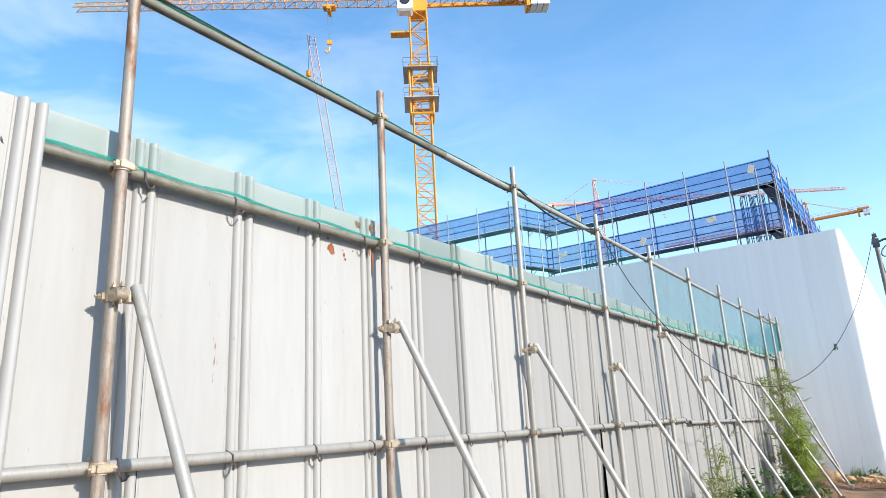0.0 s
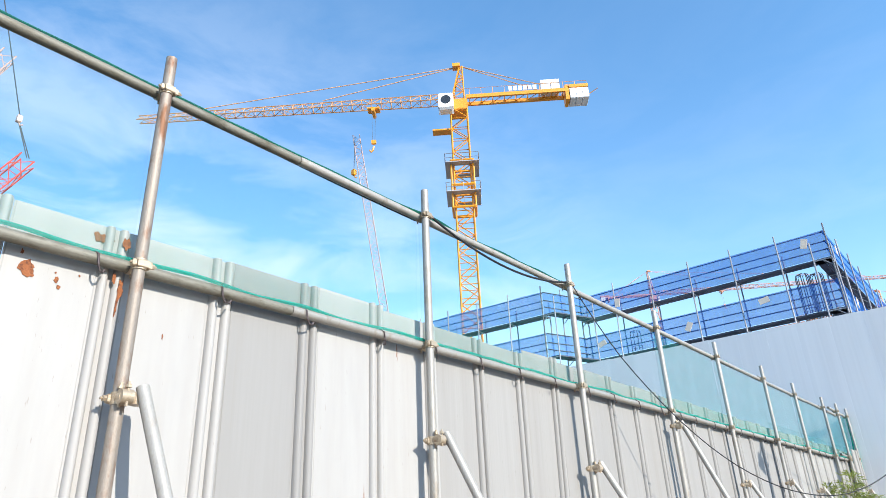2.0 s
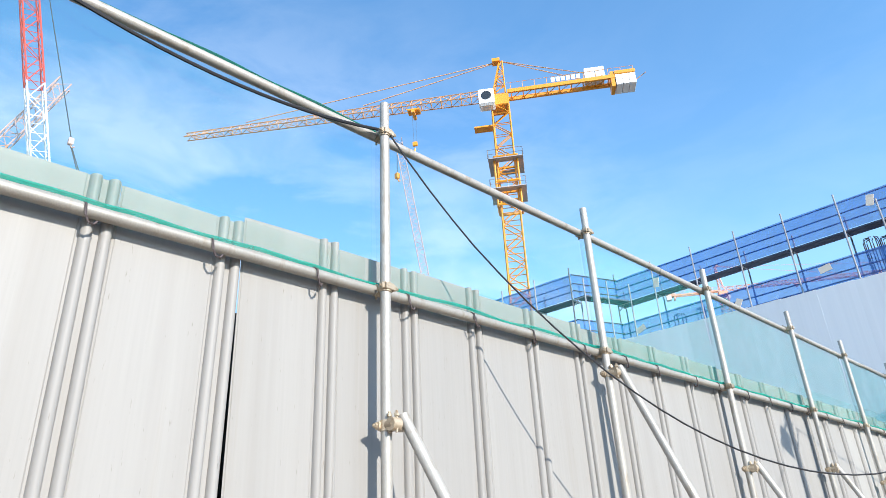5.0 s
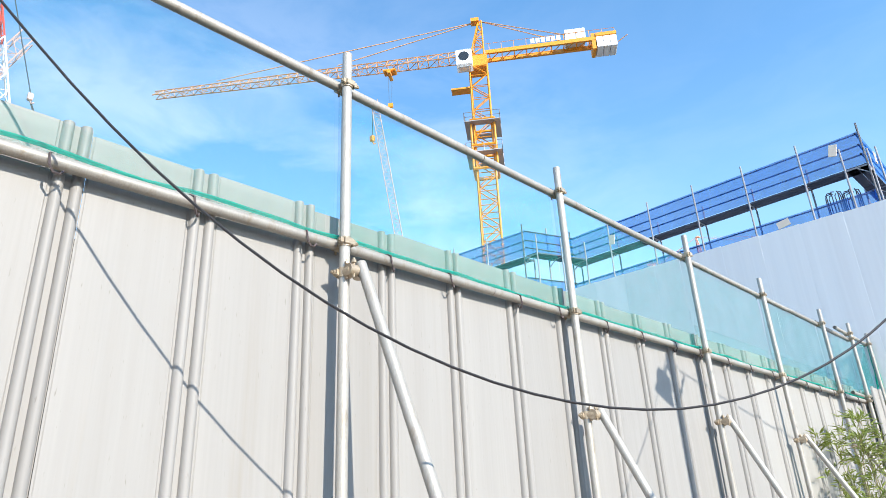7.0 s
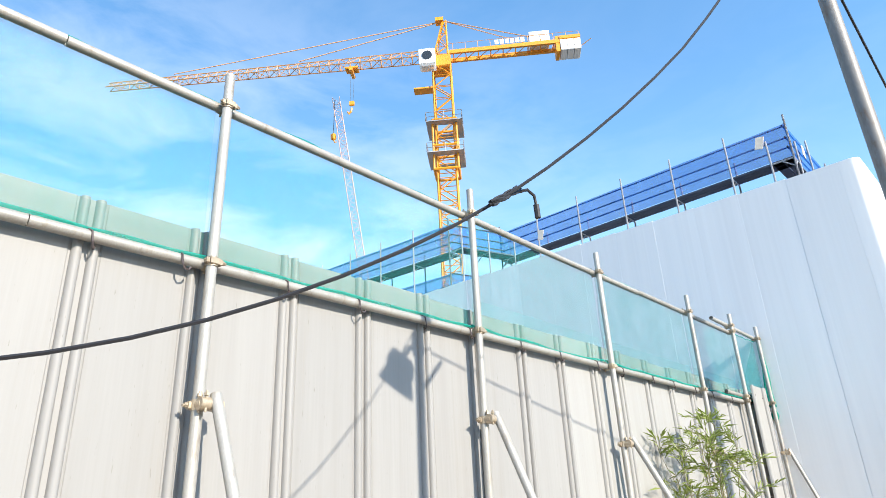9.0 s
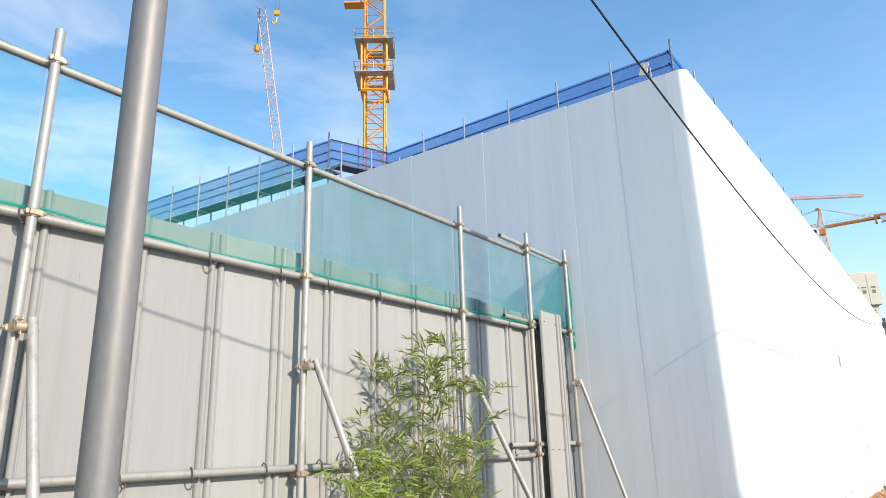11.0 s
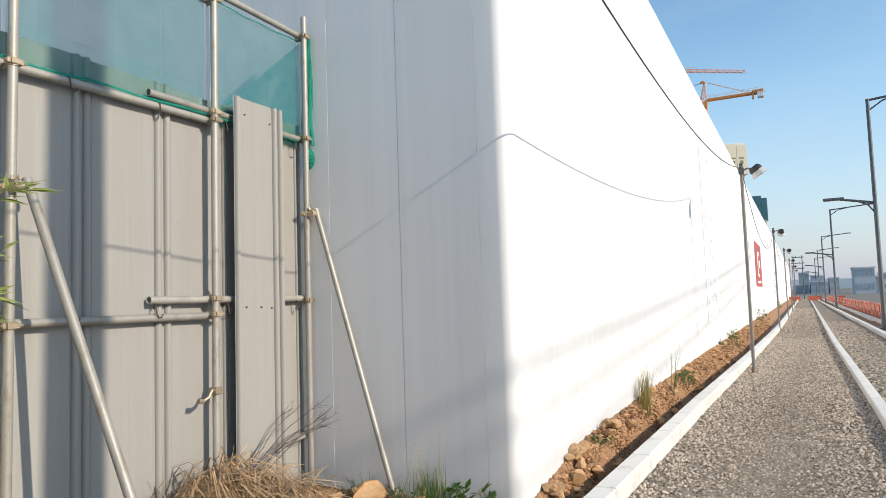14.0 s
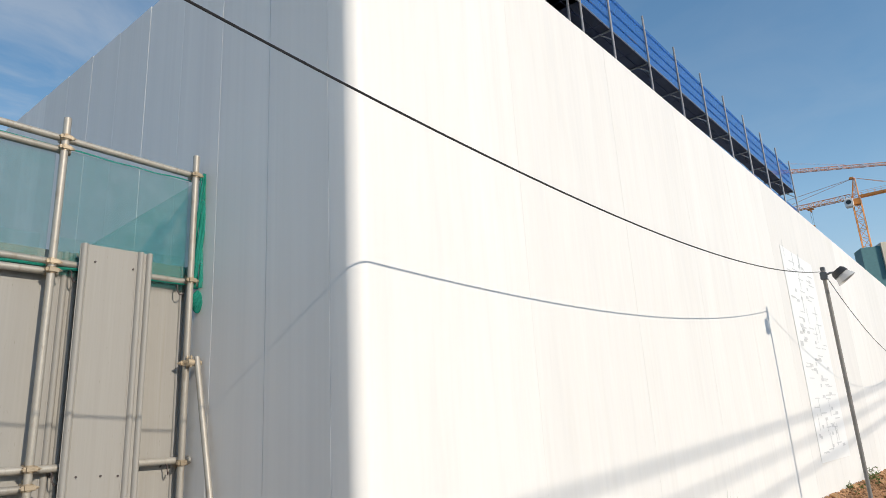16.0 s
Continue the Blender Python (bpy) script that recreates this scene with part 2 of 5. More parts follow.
M_steel = material("dull_scaffold_steel", (0.4, 0.4, 0.41), 0.5, 0.5, spots=(0.2, 0.12, 0.07), spot_at=(0.62, 0.8), scale=2, vary=0.15, bump=0, rand=0.15)
M_deck = material("dark_deck_plate", (0.07, 0.08, 0.115), 0.7, 0.2, vary=0.25, grain=20, bump=0)
M_rebar = material("rebar", (0.1, 0.08, 0.08), 0.7, 0.4, vary=0.2, bump=0)
M_kerb = material("concrete_kerb", (0.62, 0.61, 0.58), 0.8, spots=(0.4, 0.37, 0.32), spot_at=(0.55, 0.8), scale=3, vary=0.08, grain=60, bump=0.15, rand=0.05)
M_soil = material("red_brown_soil", (0.31, 0.17, 0.088), 0.95, spots=(0.2, 0.11, 0.055), spot_at=(0.5, 0.7), scale=2.5, vary=0.25, grain=30, bump=0.7, bump_dist=0.03)
M_ground = material("dusty_ground", (0.19, 0.175, 0.15), 0.95, spots=(0.13, 0.115, 0.09), spot_at=(0.5, 0.75), scale=0.6, vary=0.2, grain=25, bump=0.5, bump_dist=0.02)
M_gravel = material("grey_gravel_bed", (0.235, 0.192, 0.148), 0.9, spots=(0.32, 0.265, 0.205), spot_at=(0.5, 0.66), scale=1.1, vary=0.5, grain=90, bump=0.9, bump_dist=0.03)
M_stone = material("crushed_stone", (0.37, 0.305, 0.243), 0.9, vary=0.15, grain=30, bump=0.2, rand=0.7, island=True)
M_clod = material("red_brown_clods", (0.32, 0.175, 0.09), 0.95, vary=0.2, grain=30, bump=0.3, rand=0.5, island=True)
M_rock = material("ochre_rock", (0.46, 0.255, 0.12), 0.9, spots=(0.56, 0.38, 0.22), spot_at=(0.48, 0.6), scale=4, vary=0.25, grain=40, bump=0.5, rand=0.3, bump_dist=0.02)
M_leaf = leaf_material("narrow_leaf", (0.2, 0.245, 0.062), (0.38, 0.44, 0.09))
M_leaf_dark = leaf_material("weed_leaf", (0.05, 0.11, 0.025), (0.12, 0.24, 0.03))
M_stem = material("green_brown_stem", (0.2, 0.17, 0.08), 0.7, vary=0.2, bump=0)
M_straw = material("dry_straw", (0.38, 0.25, 0.14), 0.85, vary=0.2, grain=20, bump=0, rand=0.5, island=True)
M_drygrass = leaf_material("dry_grass", (0.35, 0.27, 0.1), (0.4, 0.3, 0.1), 0.4)
M_lampgrey = material("dark_grey_paint", (0.09, 0.1, 0.11), 0.45, 0.2, vary=0.1, bump=0)
M_net_rolled = net_material("green_netting_rolled", (0.03, 0.17, 0.13), 0.85, 0.3)
M_joint = material("pale_joint_filler", (0.78, 0.78, 0.78), 0.8, vary=0.1)
M_pole = material("weathered_grey_pipe", (0.2, 0.19, 0.18), 0.55, 0.3, spots=(0.16, 0.1, 0.06), spot_at=(0.58, 0.75), scale=3, stretch=(3, 3, 1), vary=0.2, bump=0)
M_black = material("black_lamp_paint", (0.02, 0.02, 0.022), 0.5, vary=0.1, bump=0)
M_pipe_dark = material("stained_pipe", (0.2, 0.19, 0.155), 0.6, 0.3, spots=(0.1, 0.09, 0.06), spot_at=(0.5, 0.7), scale=4, stretch=(3, 1, 3), vary=0.2, grain=60, bump=0.1)
M_lens = material("lamp_glass", (0.5, 0.5, 0.49), 0.2, vary=0.05, bump=0)
M_barrier = material("orange_red_plastic", (0.6, 0.14, 0.07), 0.45, vary=0.08, bump=0, rand=0.12)
# Skyline colours carry the blue-grey of distance haze.
M_build = material("hazy_render", (0.42, 0.46, 0.5), 0.8, vary=0.08, bump=0, rand=0.45)
M_hill = material("hazy_trees", (0.24, 0.3, 0.33), 0.95, vary=0.2, scale=0.05, grain=0.5, bump=0)
M_teal = material("teal_sheet", (0.07, 0.2, 0.22), 0.6, vary=0.15, bump=0)
M_cream = material("cream_concrete", (0.62, 0.56, 0.45), 0.8, vary=0.08, bump=0)
M_print = material("pale_print_grey", (0.6, 0.61, 0.63), 0.6, vary=0.1, bump=0)
M_print2 = material("grey_print", (0.42, 0.43, 0.46), 0.6, vary=0.1, bump=0)
M_paper = material("white_banner_sheet", (0.82, 0.83, 0.84), 0.4, vary=0.03, bump=0)


# ---- mesh helpers ----
class Geo:
    """Collects simple solids into one mesh."""

    def __init__(self):
        self.v, self.f = [], []

    def add(self, verts, faces):
        k = len(self.v)
        self.v += [tuple(p) for p in verts]
        self.f += [tuple(i + k for i in q) for q in faces]
        return self

    def box(self, a, b, m=None, bevel=0.0):
        (x0, y0, z0), (x1, y1, z1) = a, b
        if bevel:
            pts, fcs = [], []
            bv = bevel
            for z, s in ((z0, bv), (z0 + bv, 0), (z1 - bv, 0), (z1, bv)):
                pts += [(x0 + s, y0 + s, z), (x1 - s, y0 + s, z), (x1 - s, y1 - s, z), (x0 + s, y1 - s, z)]
            fcs.append((3, 2, 1, 0))
            for r in range(3):
                for i in range(4):
                    j = (i + 1) % 4
                    fcs.append((r * 4 + i, r * 4 + j, r * 4 + 4 + j, r * 4 + 4 + i))
            fcs.append((12, 13, 14, 15))
        else:
            pts = [(x, y, z) for z in (z0, z1) for x, y in ((x0, y0), (x1, y0), (x1, y1), (x0, y1))]
            fcs = [(3, 2, 1, 0), (4, 5, 6, 7)] + [(i, (i + 1) % 4, 4 + (i + 1) % 4, 4 + i) for i in range(4)]
        if m:
            pts = [m @ Vector(p) for p in pts]
        return self.add(pts, fcs)

    def tube(self, path, r, seg=8, r2=None, cap=True):
        """A round bar along a line of points, tapering from r to r2."""
        path = [Vector(p) for p in path]
        r2 = r if r2 is None else r2
        rings = []
        up = Vector((0, 0, 1))
        for i, p in enumerate(path):
            d = (path[min(i + 1, len(path) - 1)] - path[max(i - 1, 0)]).normalized()
            side = d.cross(up)
            if side.length < 0.05:
                side = d.cross(Vector((1, 0, 0)))
            side.normalize()
            upv = side.cross(d)
            rad = r + (r2 - r) * i / max(1, len(path) - 1)
            rings.append([p + side * (rad * math.cos(2 * math.pi * k / seg)) + upv * (rad * math.sin(2 * math.pi * k / seg)) for k in range(seg)])
        fcs = []
        for i in range(len(path) - 1):
            for k in range(seg):
                j = (k + 1) % seg
                fcs.append((i * seg + k, i * seg + j, i * seg + seg + j, i * seg + seg + k))
        if cap:
            fcs.append(tuple(range(seg - 1, -1, -1)))
            fcs.append(tuple((len(path) - 1) * seg + k for k in range(seg)))
        return self.add([p for ring in rings for p in ring], fcs)

    def pipe(self, a, b, r, seg=14, wall=0.004):
        """A hollow tube with open ends."""
        a, b = Vector(a), Vector(b)
        d = (b - a).normalized()
        side = d.cross(Vector((0, 0, 1)))
        if side.length < 0.05:
            side = d.cross(Vector((1, 0, 0)))
        side.normalize()
        upv = side.cross(d)
        rings = []
        for p, rad in ((a + d * 0.03, r - wall), (a, r - wall), (a, r), (b, r), (b, r - wall), (b - d * 0.03, r - wall)):
            rings.append([p + side * (rad * math.cos(2 * math.pi * k / seg)) + upv * (rad * math.sin(2 * math.pi * k / seg)) for k in range(seg)])
        fcs = []
        for i in range(5):
            for k in range(seg):
                j = (k + 1) % seg
                fcs.append((i * seg + j, i * seg + k, i * seg + seg + k, i * seg + seg + j))
        fcs.append(tuple(range(seg)))
        fcs.append(tuple(5 * seg + k for k in range(seg - 1, -1, -1)))
        return self.add([p for ring in rings for p in ring], fcs)

    def extrude(self, outline, z0, z1):
        """A closed plan outline drawn up from z0 to z1."""
        n = len(outline)
        pts = [(x, y, z0) for x, y in outline] + [(x, y, z1) for x, y in outline]
        fcs = [tuple(range(n - 1, -1, -1)), tuple(range(n, 2 * n))] + [(i, (i + 1) % n, n + (i + 1) % n, n + i) for i in range(n)]
        return self.add(pts, fcs)

    def lattice(self, a, b, w, n, r, seg=4, tri=False, w2=None, up=(0, 0, 1)):
        """A trussed boom from a to b: chords with zigzag bracing; square or three-sided."""
        a, b = Vector(a), Vector(b)
        d = (b - a).normalized()
        upv = Vector(up)
        side = d.cross(upv)
        if side.length < 0.05:
            side = Vector((1, 0, 0))
            side = (side - d * side.dot(d))
        side.normalize()
        upv = side.cross(d).normalized()
        w2 = w if w2 is None else w2
        shape = [(-.5, 0), (.5, 0), (0, .9)] if tri else [(-.5, -.5), (.5, -.5), (.5, .5), (-.5, .5)]
        rows = []
        for i in range(n + 1):
            s = w + (w2 - w) * i / n
            rows.append([a.lerp(b, i / n) + side * (cx * s) + upv * (cy * s) for cx, cy in shape])
        m = len(shape)
        for k in range(m):
            self.tube([rows[0][k], rows[-1][k]], r, seg)
            for i in range(n):
                j = (k + 1) % m
                self.tube([rows[i][k], rows[i + 1][j]] if i % 2 else [rows[i][j], rows[i + 1][k]], r * 0.6, seg, cap=False)
                self.tube([rows[i][k], rows[i][j]], r * 0.5, seg, cap=False)
        return self

    def mesh(self, name, smooth=False, sharp=0.7):
        me = bpy.data.meshes.new(name)
        me.from_pydata(self.v, [], self.f)
        me.validate()
        bm = bmesh.new()
        bm.from_mesh(me)
        bmesh.ops.recalc_face_normals(bm, faces=bm.faces)
        if smooth:
            for f in bm.faces:
                f.smooth = len(f.verts) == 4
            for e in bm.edges:
                if len(e.link_faces) == 2 and e.calc_face_angle(0) > sharp:
                    e.smooth = False
        bm.to_mesh(me)
        bm.free()
        return me


def part(name, geo, mat, parent=None, label="", smooth=False, mesh=None, m=None):
    """Links one mesh object, under a thing or a part where a parent is given."""
    me = mesh or geo.mesh(name, smooth)
    if not me.materials:
        me.materials.append(mat)
    ob = new(name, me)
    if parent:
        ob.parent = parent
    if m is not None:
        ob.matrix_basis = m
    return tagged(ob, label)


def thing(name, label, category, at=(0, 0, 0), group="", kind=""):
    ob = new(name)
    ob.location = at
    ob.empty_display_size = 0.1
    return tagged(ob, label, category, group, kind)


def sag(a, b, drop, n=24):
    """Points of a hanging line from a to b."""
    a, b = Vector(a), Vector(b)
    return [a.lerp(b, i / n) - Vector((0, 0, drop * 4 * (i / n) * (1 - i / n))) for i in range(n + 1)]


# ---- ground and road ----
def grade(y):
    """The road falls gently beyond the corner of the white wall."""
    return -0.0135 * min(max(0.0, y - 22.0), 380.0)


def lay_on_grade(ob):
    """Lowers a thing that follows the road, or the points of a long sheet."""
    for o in (ob, *ob.children):
        if o.type == "MESH":
            for v in o.data.vertices:
                v.co.z += grade(v.co.y)
    return ob



def wall_x(y):
    return 1.72 + 0.021 * (y - 17.55)


def kerb_x(y):
    d = min(y - 17.5, 32.5)
    return 2.06 + 0.05 * d - 0.0004 * d * abs(d) + 0.024 * max(0.0, y - 50.0)


def kerb2_x(y):
    return 4.12 + 0.019 * (y - 17.6) + 0.007 * max(0.0, y - 34.0)


def kerb3_x(y):
    return 5.58 + 0.003 * (y - 17.6) + 0.018 * max(0.0, y - 24.0)


def kerb4_x(y):
    return 6.85 + 0.022 * (y - 48.0)


def strip(name, left, right, y0, y1, ny, nx, z, mat, label, category, kind="structure", bump=0.0, seed=0):
    """A sheet of ground between two lines that run along the road."""
    g = Geo()
    for j in range(ny + 1):
        y = y0 + (y1 - y0) * (j / ny) ** 2.2
        for i in range(nx + 1):
            s = i / nx
            x = left(y) + (right(y) - left(y)) * s
            h = z(s, y) if callable(z) else z
            if bump:
                h += bump * noise.noise((x * 2.1 + seed, y * 2.1, 0.3)) + bump * 0.5 * noise.noise((x * 7 + seed, y * 7, 1.3))
            g.v.append((x, y, h))
    w = nx + 1
    g.f += [(j * w + i, j * w + i + 1, (j + 1) * w + i + 1, (j + 1) * w + i) for j in range(ny) for i in range(nx)]
    return lay_on_grade(tagged(part(name, g, mat, smooth=True), label, category, kind=kind))


g = Geo()
for y in (-1500, 22, 402, 1600):
    g.v += [(-1500, y, -0.12 + grade(y)), (1500, y, -0.12 + grade(y))]
g.f += [(2 * k, 2 * k + 1, 2 * k + 3, 2 * k + 2) for k in range(3)]
tagged(part("ground", g, M_ground), "dusty brown open ground reaching the horizon", "ground", kind="structure")
strip("gravel_path", lambda y: kerb_x(y) + 0.1, lambda y: kerb2_x(y) + 0.05, -8, 190, 60, 4, 0.0, M_gravel,
      "grey crushed gravel path between concrete kerbs", "path")
strip("gravel_road", lambda y: kerb2_x(y) + 0.1, lambda y: kerb3_x(y) + 0.05, -8, 190, 40, 4, 0.0, M_gravel,
      "grey crushed gravel lane beside the kerb", "road")
strip("verge", lambda y: kerb3_x(y) + 0.1, lambda y: kerb3_x(y) + 2.6, 18, 190, 60, 10, -0.02, M_soil,
      "bare brown soil verge behind the kerb", "ground", bump=0.08)


def bank(s, y):
    m = min(1.0, max(0.2, (y - 17.3) / 1.6)) * 0.26 * math.exp(-((s - 0.1) / 0.33) ** 2) - 0.19 * math.exp(-((s - 0.76) / 0.32) ** 4)
    return m


strip("soil_bank", lambda y: wall_x(y) - 0.12, lambda y: kerb_x(y) + 0.06, 17.45, 150, 260, 12, bank, M_soil,
      "loose red-brown soil banked against the white wall", "soil", bump=0.05)
strip("soil_yard", lambda y: -0.6, lambda y: kerb_x(17.6) + 0.04 + 0.008 * (y - 17.6), -8, 17.46, 120, 26,
      lambda s, y: 0.1 * (1 - s) + 0.0, M_soil, "uneven soil along the foot of the fence", "soil", bump=0.06, seed=5)


def kerb_line(name, fx, y0, y1, w, top, label):
    k = thing(name, label, "kerb", kind="structure")
    n = 0
    y = y0
    while y < y1:
        ln = 1.0 if y < 60 else 6.0
        a, b = fx(y), fx(y + ln)
        me = Geo()
        o = 0.012
        me.add([(a, y + .004, -.15), (a + w, y + .004, -.15), (b + w, y + ln - .004, -.15), (b, y + ln - .004, -.15),
                (a, y + .004, top - o), (a + w, y + .004, top - o), (b + w, y + ln - .004, top - o), (b, y + ln - .004, top - o),
                (a + o, y + .012, top), (a + w - o, y + .012, top), (b + w - o, y + ln - .012, top), (b + o, y + ln - .012, top)],
               [(0, 1, 5, 4), (1, 2, 6, 5), (2, 3, 7, 6), (3, 0, 4, 7), (4, 5, 9, 8), (5, 6, 10, 9), (6, 7, 11, 10), (7, 4, 8, 11), (8, 9, 10, 11)])
        part("kerb_stone", me, M_kerb, k)
        y += ln
        n += 1
    return lay_on_grade(k)


kerb_line("kerb", kerb_x, 8.0, 150, 0.16, 0.14, "pale concrete kerb stones edging the gravel path")
kerb_line("kerb", kerb2_x, 14.0, 150, 0.13, 0.1, "pale concrete kerb stones between two gravel strips")
kerb_line("kerb", kerb3_x, 20.0, 150, 0.17, 0.13, "pale concrete kerb stones along the soil verge")
kerb_line("kerb", kerb4_x, 40.0, 150, 0.17, 0.13, "pale concrete kerb stones beyond the soil verge")

# ---- white wall ----
WALL_H = 5.79
wall_s = thing("wall_south", "tall white coated board wall with vertical joints, grey in its own shade", "wall", kind="structure")
step = 0.657
x_right = 1.47
flat = Geo()
flat.extrude([(-step + .0035, 0), (-.0035, 0), (-.0018, .0012), (-.0018, .09), (-step + .0018, .09), (-step + .0018, .0012)], 0, 1)
flat_me = flat.mesh("wall_panel")
random.seed(17)
for i in range(26):
    x = x_right - step * i
    h = WALL_H + 0.012 * i
    part("panel", None, M_wall, wall_s, mesh=flat_me, m=pose(x, 17.55 + random.uniform(-.0004, .0004), 0.05, 0, 0, random.uniform(-.1, .1)) @ Matrix.Diagonal((1, 1, h - 0.05, 1)))
for i in range(26):
    x = x_right - step * i
    part("joint", Geo().box((x - .0016, 17.553, .06), (x + (.0028 if i == 0 else .0016), 17.6, WALL_H + .012 * i - .02)), M_joint, wall_s)
g = Geo()
g.box((-15.6, 17.65, 0.0), (1.35, 17.77, WALL_H - 0.05))
part("backing", g, M_joint, wall_s)
wall_e = thing("wall_east", "tall white coated board wall along the gravel path with a rounded corner", "wall", kind="structure")
R = 0.11
cx, cy = 1.72 - R, 17.55 + R
arc = [(cx + R * math.sin(a), cy - R * math.cos(a)) for a in np.linspace(0, math.pi / 2, 14)]
inner = [(cx + (R - .09) * math.sin(a), cy - (R - .09) * math.cos(a)) for a in np.linspace(math.pi / 2, 0, 14)]
outline = [(x_right + .003, 17.55)] + arc + [(wall_x(19.4), 19.4), (wall_x(19.4) - .09, 19.4)] + inner + [(x_right + .003, 17.64)]
g = Geo()
g.extrude(outline, 0.05, WALL_H)
part("corner_panel", g, M_wall, wall_e, "rounded white corner board", smooth=True)
y = 19.4
while y < 150:
    ln = 2.0 if y < 60 else 10.0
    a, b = wall_x(y), wall_x(y + ln)
    g = Geo()
    g.extrude([(a, y + .0015), (b, y + ln - .0015), (b - .09, y + ln - .0015), (a - .09, y + .0015)], 0.0, WALL_H)
    part("panel", g, M_wall, wall_e)
    y += ln
g = Geo()
g.extrude([(wall_x(17.55) - .16, 18.0), (wall_x(150) - .16, 150), (wall_x(150) - .3, 150), (wall_x(17.55) - .3, 18.0)], 0, WALL_H - .05)
part("backing", g, M_joint, wall_e)
lay_on_grade(wall_e)

# ---- fence ----
PX = 0.0
RP = 0.0243
POSTS = [-4.3, -2.6, -0.85, 0.885, 2.525, 4.262, 6.05, 7.84, 9.62, 11.505, 13.283, 15.18, 16.49, 17.45]
BRACE_Z = {3: 2.22, 4: 2.24, 5: 2.22, 6: 2.15, 7: 2.62, 8: 2.13, 9: 2.2, 10: 2.135, 11: 2.135, 13: 2.21}
FOOT = {3: (1.1, 1.01), 4: (1.1, 2.81), 5: (1.1, 4.6), 6: (1.1, 6.5), 7: (1.1, 7.95), 8: (1.1, 9.65), 9: (1.1, 11.42), 10: (1.1, 13.4), 11: (1.1, 15.28), 13: (0.82, 17.38)}
UZ, LZ, MZ = 3.612, 2.766, 1.585
fence = thing("hoarding_fence", "pale painted corrugated steel site fence on a frame of galvanised scaffold pipes", "fence", kind="structure")


def profile_panel(both=False):
    """One sheet: a flat pan with a pair of half-round ribs at its right edge, one unit wide."""
    pts = []
    y = 0.0
    flat_to = 0.775

    def rib(c, r, n=13):
        return [(c - r * math.cos(math.pi * k / (n - 1)), r * 1.15 * math.sin(math.pi * k / (n - 1))) for k in range(n)]
    if both:
        pts += [(0.0, 0.0)] + rib(0.05, 0.042) + [(0.1, 0.0), (0.11, 0.006)]
    else:
        pts += [(0.0, 0.0), (0.012, 0.0), (0.02, 0.006)]
    pts += [ (flat_to - 0.02, 0.006), (flat_to - 0.01, 0.0)]
    pts += rib(0.822, 0.042) + rib(0.95, 0.042) + [(1.0, 0.0)]
    g = Geo()
    n = len(pts)
    for z in (0.0, 1.0):
        for yy, xx in pts:
            g.v.append((xx, yy, z))
    for z in (0.0, 1.0):
        for yy, xx in pts:
            g.v.append((xx - 0.003, yy, z))
    for i in range(n - 1):
        g.f.append((i, i + 1, n + i + 1, n + i))
        g.f.append((2 * n + i + 1, 2 * n + i, 3 * n + i, 3 * n + i + 1))
        g.f.append((n + i, n + i + 1, 3 * n + i + 1, 3 * n + i))
    for i in (0, n - 1):
        g.f.append((i, n + i, 3 * n + i, 2 * n + i))
    return g.mesh("panel", smooth=True, sharp=0.4)


RIBS = [0.13, 0.6, 1.086, 1.615, 2.08, 2.506, 3.002, 3.505, 3.98, 4.426, 4.916, 5.402, 5.872, 6.352, 6.811, 7.291, 7.756, 8.226, 8.696, 9.191,
        9.676, 10.171, 10.671, 11.161, 11.636, 12.171, 12.686, 13.191, 13.646, 14.176, 14.676, 15.186, 15.676, 16.22, 16.706, 17.18, 17.5]
RIBS = [0.13 - 0.49 * k for k in range(13, 0, -1)] + RIBS
panel_me = {m.name: profile_panel() for m in (M_panel, M_panel_old, M_panel_grey, M_panel_light)}
random.seed(3)
SKEW = {4.916: 0.5, 5.402: -1.4, 2.08: -0.25, 3.505: -0.25}
SHEETS = []
for a, b in zip(RIBS, RIBS[1:]):
    mat = M_panel_old if 0.1 < b < 3.1 or 3.4 < a < 4.2 else M_panel_grey if 2.9 < a < 3.4 else M_panel_light if a > 12.6 else M_panel
    top = 2.92 + random.uniform(-0.012, 0.02)
    lean = SKEW.get(a, random.uniform(-0.12, 0.12))
    sunk = 2.2 if a in SKEW and a > 5 else 0.0
    out_ = 0.006 if a in SKEW else 0.0
    mm = pose(-0.109 + random.uniform(-.003, .003) + out_ - 2.75 * math.sin(radians(sunk)), a - 2.75 * math.sin(radians(lean)), 0.02, -lean, sunk, random.uniform(-.5, .5)) @ Matrix.Diagonal((b - a + 0.05, b - a, top, 1))
    SHEETS.append((a, b, mm))
    part("panel", None, mat, fence, mesh=panel_me[mat.name], m=mm, label="rust-spotted panel" if mat is M_panel_old else "")
# Near-black board painted as the shade seen through gaps between sheets.
g = Geo()
g.box((-0.32, -6.4, 0), (-0.26, 17.4, 2.6))
part("backing", g, M_dark, fence, "near-black board standing in for the shade behind the sheets")

clamp_g = Geo()
clamp_g.tube([(0, 0, -0.026), (0, 0, -0.022), (0, 0, 0.022), (0, 0, 0.026)], 0.033, 14)
clamp_g.tube([(-0.056, -0.026, 0), (-0.056, -0.022, 0), (-0.056, 0.022, 0), (-0.056, 0.026, 0)], 0.033, 14)
clamp_g.box((0.0, 0.028, -0.02), (0.03, 0.046, 0.02), bevel=0.006)
clamp_g.box((0.0, -0.046, -0.018), (0.028, -0.028, 0.018), bevel=0.006)
clamp_g.box((0.026, -0.026, -0.02), (0.038, 0.028, 0.02), bevel=0.005)
